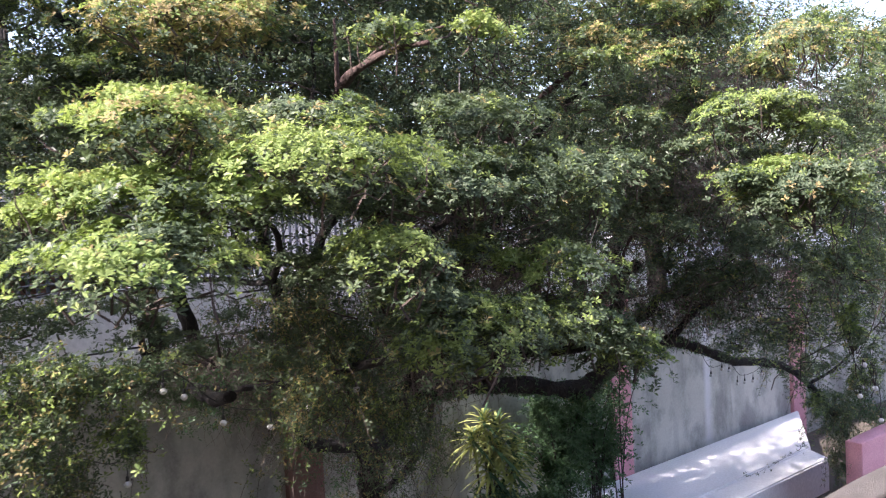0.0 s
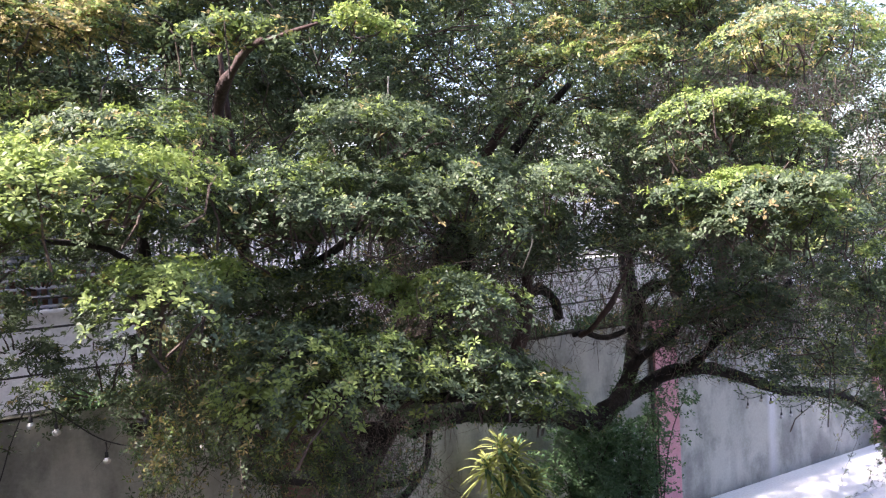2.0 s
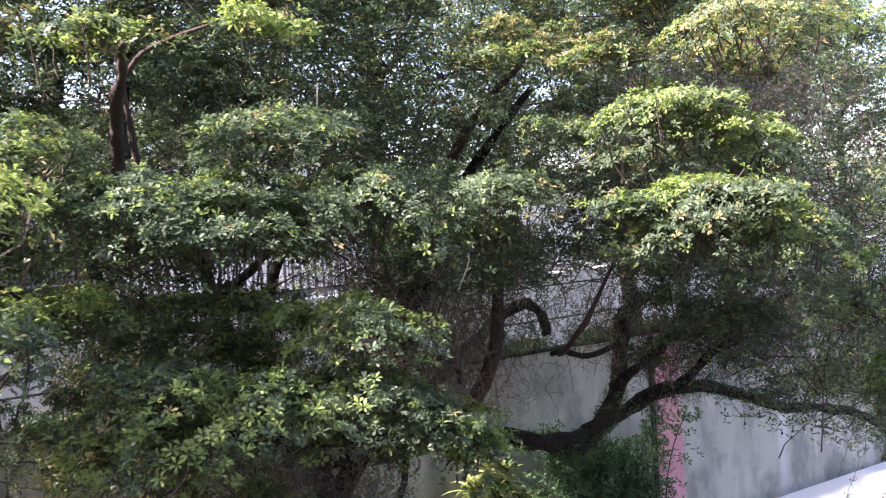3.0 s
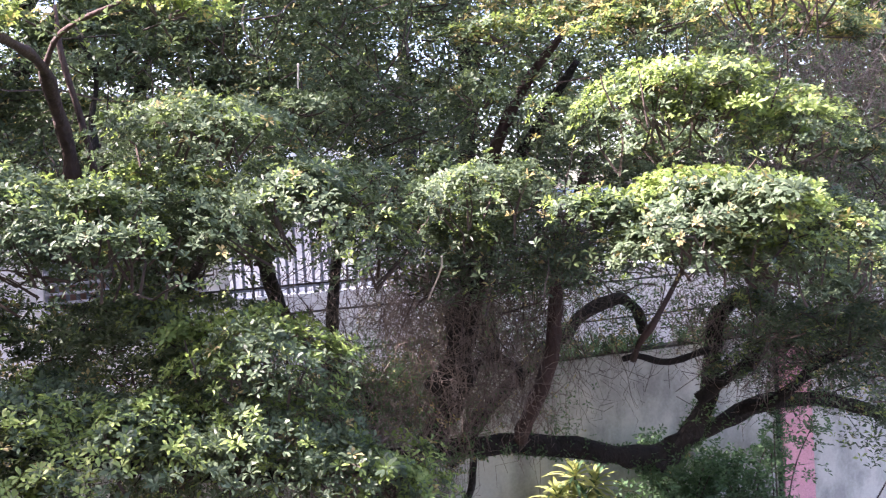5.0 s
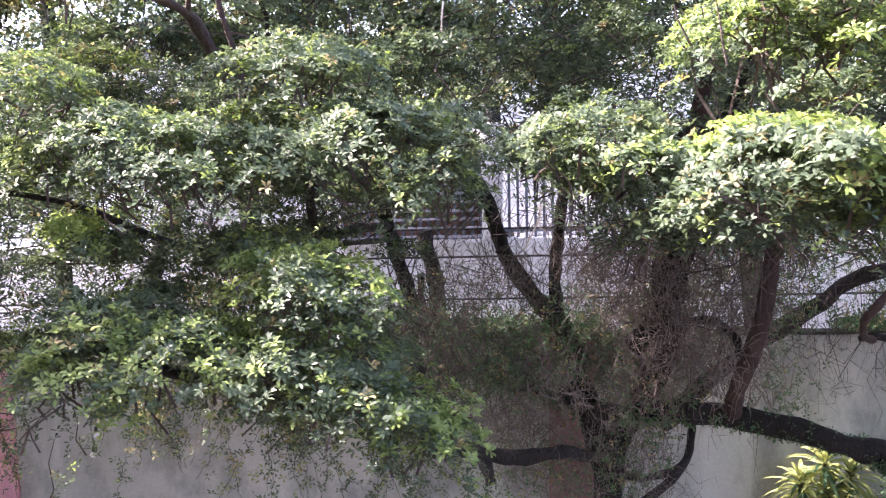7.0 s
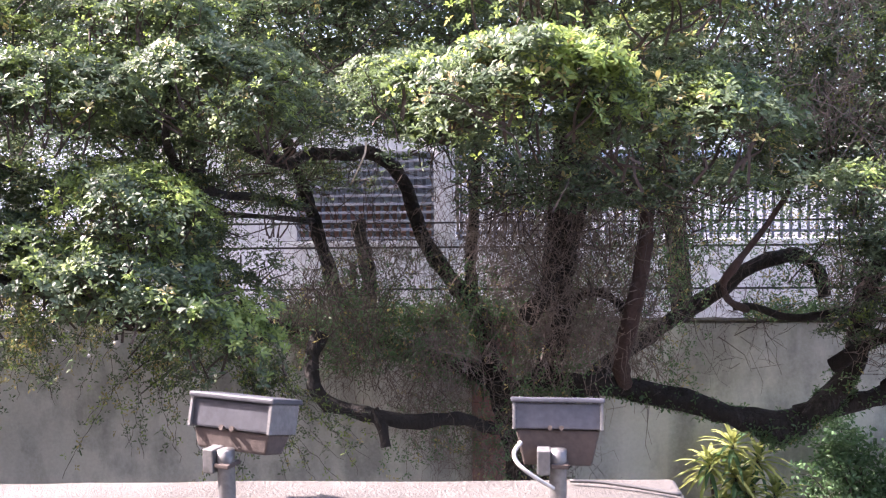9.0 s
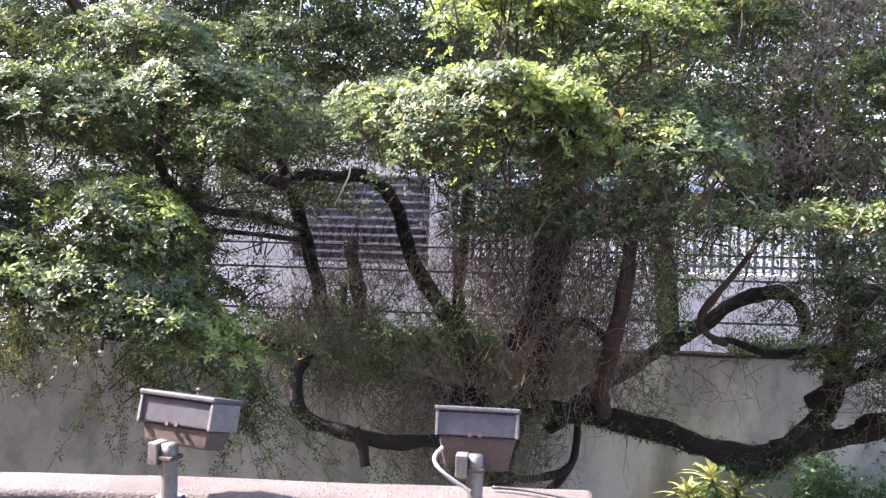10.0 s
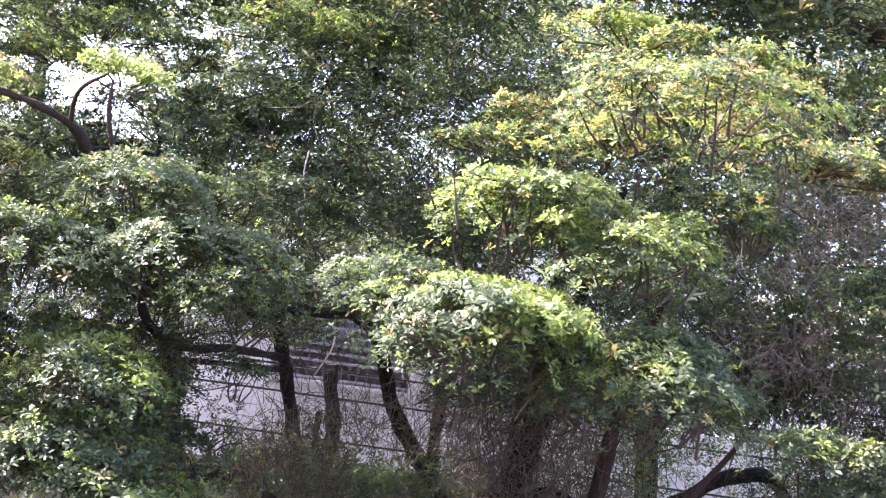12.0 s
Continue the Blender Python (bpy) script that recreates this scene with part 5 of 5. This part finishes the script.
# ---- strings of lamps in the trees ----
def lamp_string(pts, drops, label):
    root = empty("string_light", pts[0], label, "string lights", group="strings of lamps")
    part("cable", tube(pts, 0.004, 0.004, 5, per=8), CABLE, root, smooth=True)
    for x, y, z, r in drops:
        bm = bmesh.new()
        bmesh.ops.create_uvsphere(bm, u_segments=14, v_segments=9, radius=r, matrix=Matrix.Translation((x, y, z)))
        for v in bm.verts:
            if v.co.z > z + r * 0.5:
                v.co.x, v.co.y = x + (v.co.x - x) * 0.75, y + (v.co.y - y) * 0.75
        bulb = part("bulb", bm, GLASS, root, "clear white round bulb", smooth=True)
        part("socket", tube(((x, y, z + r * 0.85), (x, y, z + r * 1.4), (x, y, z + r * 2.1)), r * 0.5, r * 0.42, 8, per=2), CABLE, bulb, smooth=True)
        part("lead", tube(((x, y, z + r * 2.0), (x + 0.004, y, z + r * 3.2), (x, y, z + r * 4.6)), 0.004, 0.004, 5, per=2), CABLE, bulb, smooth=True)


B = 0.024
lamp_string(((3.1, 5.5, 3.4), (3.3, 5.43, 3.36), (3.42, 5.3, 3.7), (3.51, 5.16, 3.92), (3.64, 5.16, 3.86), (3.91, 5.21, 3.63), (4.2, 5.12, 3.56), (4.44, 5.0, 3.66), (4.75, 4.9, 3.75), (5.1, 5.0, 4.1)),
            ((3.3, 5.45, 3.05, B), (3.34, 5.42, 3.2, B), (3.51, 5.16, 3.8, B), (3.64, 5.16, 3.74, B), (3.91, 5.21, 3.51, B), (4.2, 5.12, 3.44, B), (4.43, 5.0, 3.54, B), (4.75, 4.9, 3.62, B)), "black cable with round white bulbs hung in the tree")
lamp_string(((11.0, 6.4, 2.75), (11.22, 6.4, 2.52), (11.64, 6.4, 2.5), (11.9, 6.4, 2.3), (12.2, 6.4, 2.28), (12.44, 6.4, 2.34), (12.9, 6.5, 2.5)),
            ((11.22, 6.4, 2.41, B), (11.47, 6.4, 2.45, B), (11.64, 6.4, 2.4, B), (11.83, 6.4, 2.19, B), (12.01, 6.4, 2.18, B), (12.22, 6.4, 2.16, B), (12.44, 6.4, 2.22, B)), "black cable with round white bulbs under a low limb")
lamp_string(((10.4, 4.3, 3.3), (10.63, 4.2, 2.85), (10.74, 4.2, 3.0), (10.99, 4.2, 2.75), (11.11, 4.2, 2.4), (11.4, 4.4, 2.2)),
            ((10.74, 4.2, 2.89, 0.03), (10.99, 4.2, 2.59, 0.03), (10.63, 4.2, 2.57, 0.03), (11.11, 4.2, 2.21, 0.03)), "black cable with round white bulbs in drooping foliage")

# ---- hanging dry vines and overhead cables ----
for a in (((6.21, 3.95, 4.73), (6.2, 3.95, 4.66), (6.13, 3.96, 4.52)), ((5.74, 4.8, 5.8), (5.73, 4.8, 5.65), (5.76, 4.8, 5.5)), ((5.6, 5.6, 6.4), (5.55, 5.6, 6.2), (5.62, 5.6, 6.0))):
    tagged(part("dry_vine", tube(a, 0.006, 0.0035, 6), PALE, None, smooth=True), "pale dry vine stem hanging in the crown", "vine")
for z, y, sag in ((3.82, 10.4, 0.12), (3.27, 10.6, 0.1), (4.1, 11.2, 0.15)):
    tagged(part("overhead_cable", tube(((-12, y, z + sag), (-4, y, z), (5, y, z - 0.02), (14, y, z), (26, y, z + sag)), 0.014, 0.014, 6, per=10), CABLE, None, smooth=True), "black cable strung along the street", "cable", group="street cables")


# ---- on the parapet ----
def floodlight(x, y, turn, label, size=1.0, enamel=STEEL, deep=0.056):
    z0 = 3.974
    root = empty("floodlight", (x, y, z0 - 0.05), label, "floodlight", group="lights on the parapet")
    m = Matrix.Translation((x, y, 0)) @ Matrix.Rotation(radians(turn), 4, "Z")
    part("post", tube((m @ Vector((0, 0, z0 - 0.06)), m @ Vector((0, 0, z0 + 0.04)), m @ Vector((0, 0, z0 + 0.098))), 0.0138, 0.0138, 18, per=3), GALV, root, smooth=True)
    bm = bmesh.new()
    bmesh.ops.create_cone(bm, cap_ends=True, segments=28, radius1=0.033, radius2=0.031, depth=0.004, matrix=m @ Matrix.Translation((0, 0, z0 + 0.002)))
    part("base_flange", bm, GALV, root)
    for a in (0.6, 2.2, 3.8, 5.3):
        bm = bmesh.new()
        bmesh.ops.create_cone(bm, cap_ends=True, segments=6, radius1=0.0032, radius2=0.0032, depth=0.004, matrix=m @ Matrix.Translation((0.024 * math.cos(a), 0.024 * math.sin(a), z0 + 0.006)))
        part("bolt", bm, RUST, root)
    tilt = Matrix.Translation((0, 0.022, z0 + 0.124)) @ Matrix.Rotation(radians(-14), 4, "X") @ Matrix.Scale(size, 4)
    bm = bmesh.new()
    box(bm, (-0.068, -0.012, 0.0), (0.068, 0.05, 0.04), 0.003)
    bmesh.ops.transform(bm, matrix=m @ tilt, verts=bm.verts)
    body = part("housing", bm, enamel, root)
    bm = bmesh.new()
    box(bm, (-0.073, -0.019, 0.041), (0.073, 0.058, 0.049), 0.0025)
    bmesh.ops.transform(bm, matrix=m @ tilt, verts=bm.verts)
    part("visor", bm, enamel, body)
    for e in (-0.0705, 0.0655):
        bm = bmesh.new()
        box(bm, (e, -0.0165, -0.001), (e + 0.005, 0.052, 0.0405), 0.001)
        bmesh.ops.transform(bm, matrix=m @ tilt, verts=bm.verts)
        part("side_trim", bm, GALV, body)
    # the rusty back of the lamp narrows downwards
    bm = bmesh.new()
    box(bm, (-0.066, -0.008, -deep), (0.066, 0.046, -0.001), 0.004)
    for v in bm.verts:
        f = min(1.0, max(0.0, -v.co.z / 0.056))
        v.co.x *= 1 - 0.2 * f
        v.co.y = 0.02 + (v.co.y - 0.02) * (1 - 0.45 * f)
    bmesh.ops.transform(bm, matrix=m @ tilt, verts=bm.verts)
    part("back_shell", bm, RUST, body, "rusty brown tapered back shell")
    bm = box(bmesh.new(), (-0.032, -0.018, z0 + 0.062), (-0.012, 0.012, z0 + 0.1), 0.002)
    bmesh.ops.transform(bm, matrix=m, verts=bm.verts)
    part("bracket", bm, GALV, root)
    bm = box(bmesh.new(), (-0.011, -0.0165, z0 + 0.072), (0.016, 0.016, z0 + 0.079), 0.0015)
    bmesh.ops.transform(bm, matrix=m, verts=bm.verts)
    part("clamp", bm, RUST, root)
    for e in (-0.012, 0.006):
        bm = bmesh.new()
        bmesh.ops.create_cone(bm, cap_ends=True, segments=6, radius1=0.004, radius2=0.004, depth=0.005, matrix=m @ tilt @ Matrix.Translation((e, -0.013, 0.002)) @ Matrix.Rotation(radians(90), 4, "X"))
        part("bolt", bm, RUST, body)
    return root


floodlight(6.425, 1.045, -20, "small grey floodlight on a short post, darkened as in shade, its underside rusty", 1.12, SHADESTEEL, 0.03)
lit = floodlight(6.945, 1.06, -3, "small grey floodlight on a short post with a pale lead")
part("lead", tube(((6.888, 1.07, 4.08), (6.877, 1.05, 4.069), (6.884, 1.04, 4.054), (6.908, 1.036, 4.036), (6.938, 1.042, 4.016)), 0.0034, 0.003, 8, per=8), WIRE, lit, smooth=True)
tagged(part("cable", tube(((6.975, 1.2, 3.975), (7.03, 1.19, 3.976), (7.09, 1.165, 3.976), (7.15, 1.135, 3.976)), 0.0032, 0.0032, 6, per=6), CABLE, None, smooth=True), "thin dark cable lying over the parapet", "cable")


def pebble(x, y, r, seed):
    bm = bmesh.new()
    bmesh.ops.create_icosphere(bm, subdivisions=3, radius=r)
    for v in bm.verts:
        v.co = Vector((v.co.x * 1.05, v.co.y, v.co.z * 0.95)) + noise.noise_vector(v.co * 18 + Vector((seed, 0, 0))) * r * 0.3
    bmesh.ops.translate(bm, verts=bm.verts, vec=(x, y, 3.945 + r * 0.7))
    return tagged(part("pebble", bm, STONE, None, smooth=True), "smooth white pebble on the planter soil", "stone", group="pebbles in the planter")


for i, (x, y, r) in enumerate(((6.975, 0.96, 0.03), (7.01, 0.97, 0.022), (6.87, 0.95, 0.026), (6.92, 0.94, 0.02), (6.41, 0.93, 0.03), (6.15, 0.92, 0.03), (6.08, 0.93, 0.032), (6.55, 0.84, 0.024), (6.83, 0.84, 0.024))):
    pebble(x, y, r, i)
bm = bmesh.new()
bmesh.ops.create_icosphere(bm, subdivisions=4, radius=0.05)
for v in bm.verts:
    v.co = Vector((v.co.x * 1.1, v.co.y * 0.6, v.co.z * 0.9)) + noise.noise_vector(v.co * 26) * 0.022 + noise.noise_vector(v.co * 90) * 0.008
bmesh.ops.translate(bm, verts=bm.verts, vec=(6.7, 0.96, 3.955))
tagged(part("clod", bm, SOIL, None, smooth=True), "dark crumbly clod of soil in the planter", "soil")
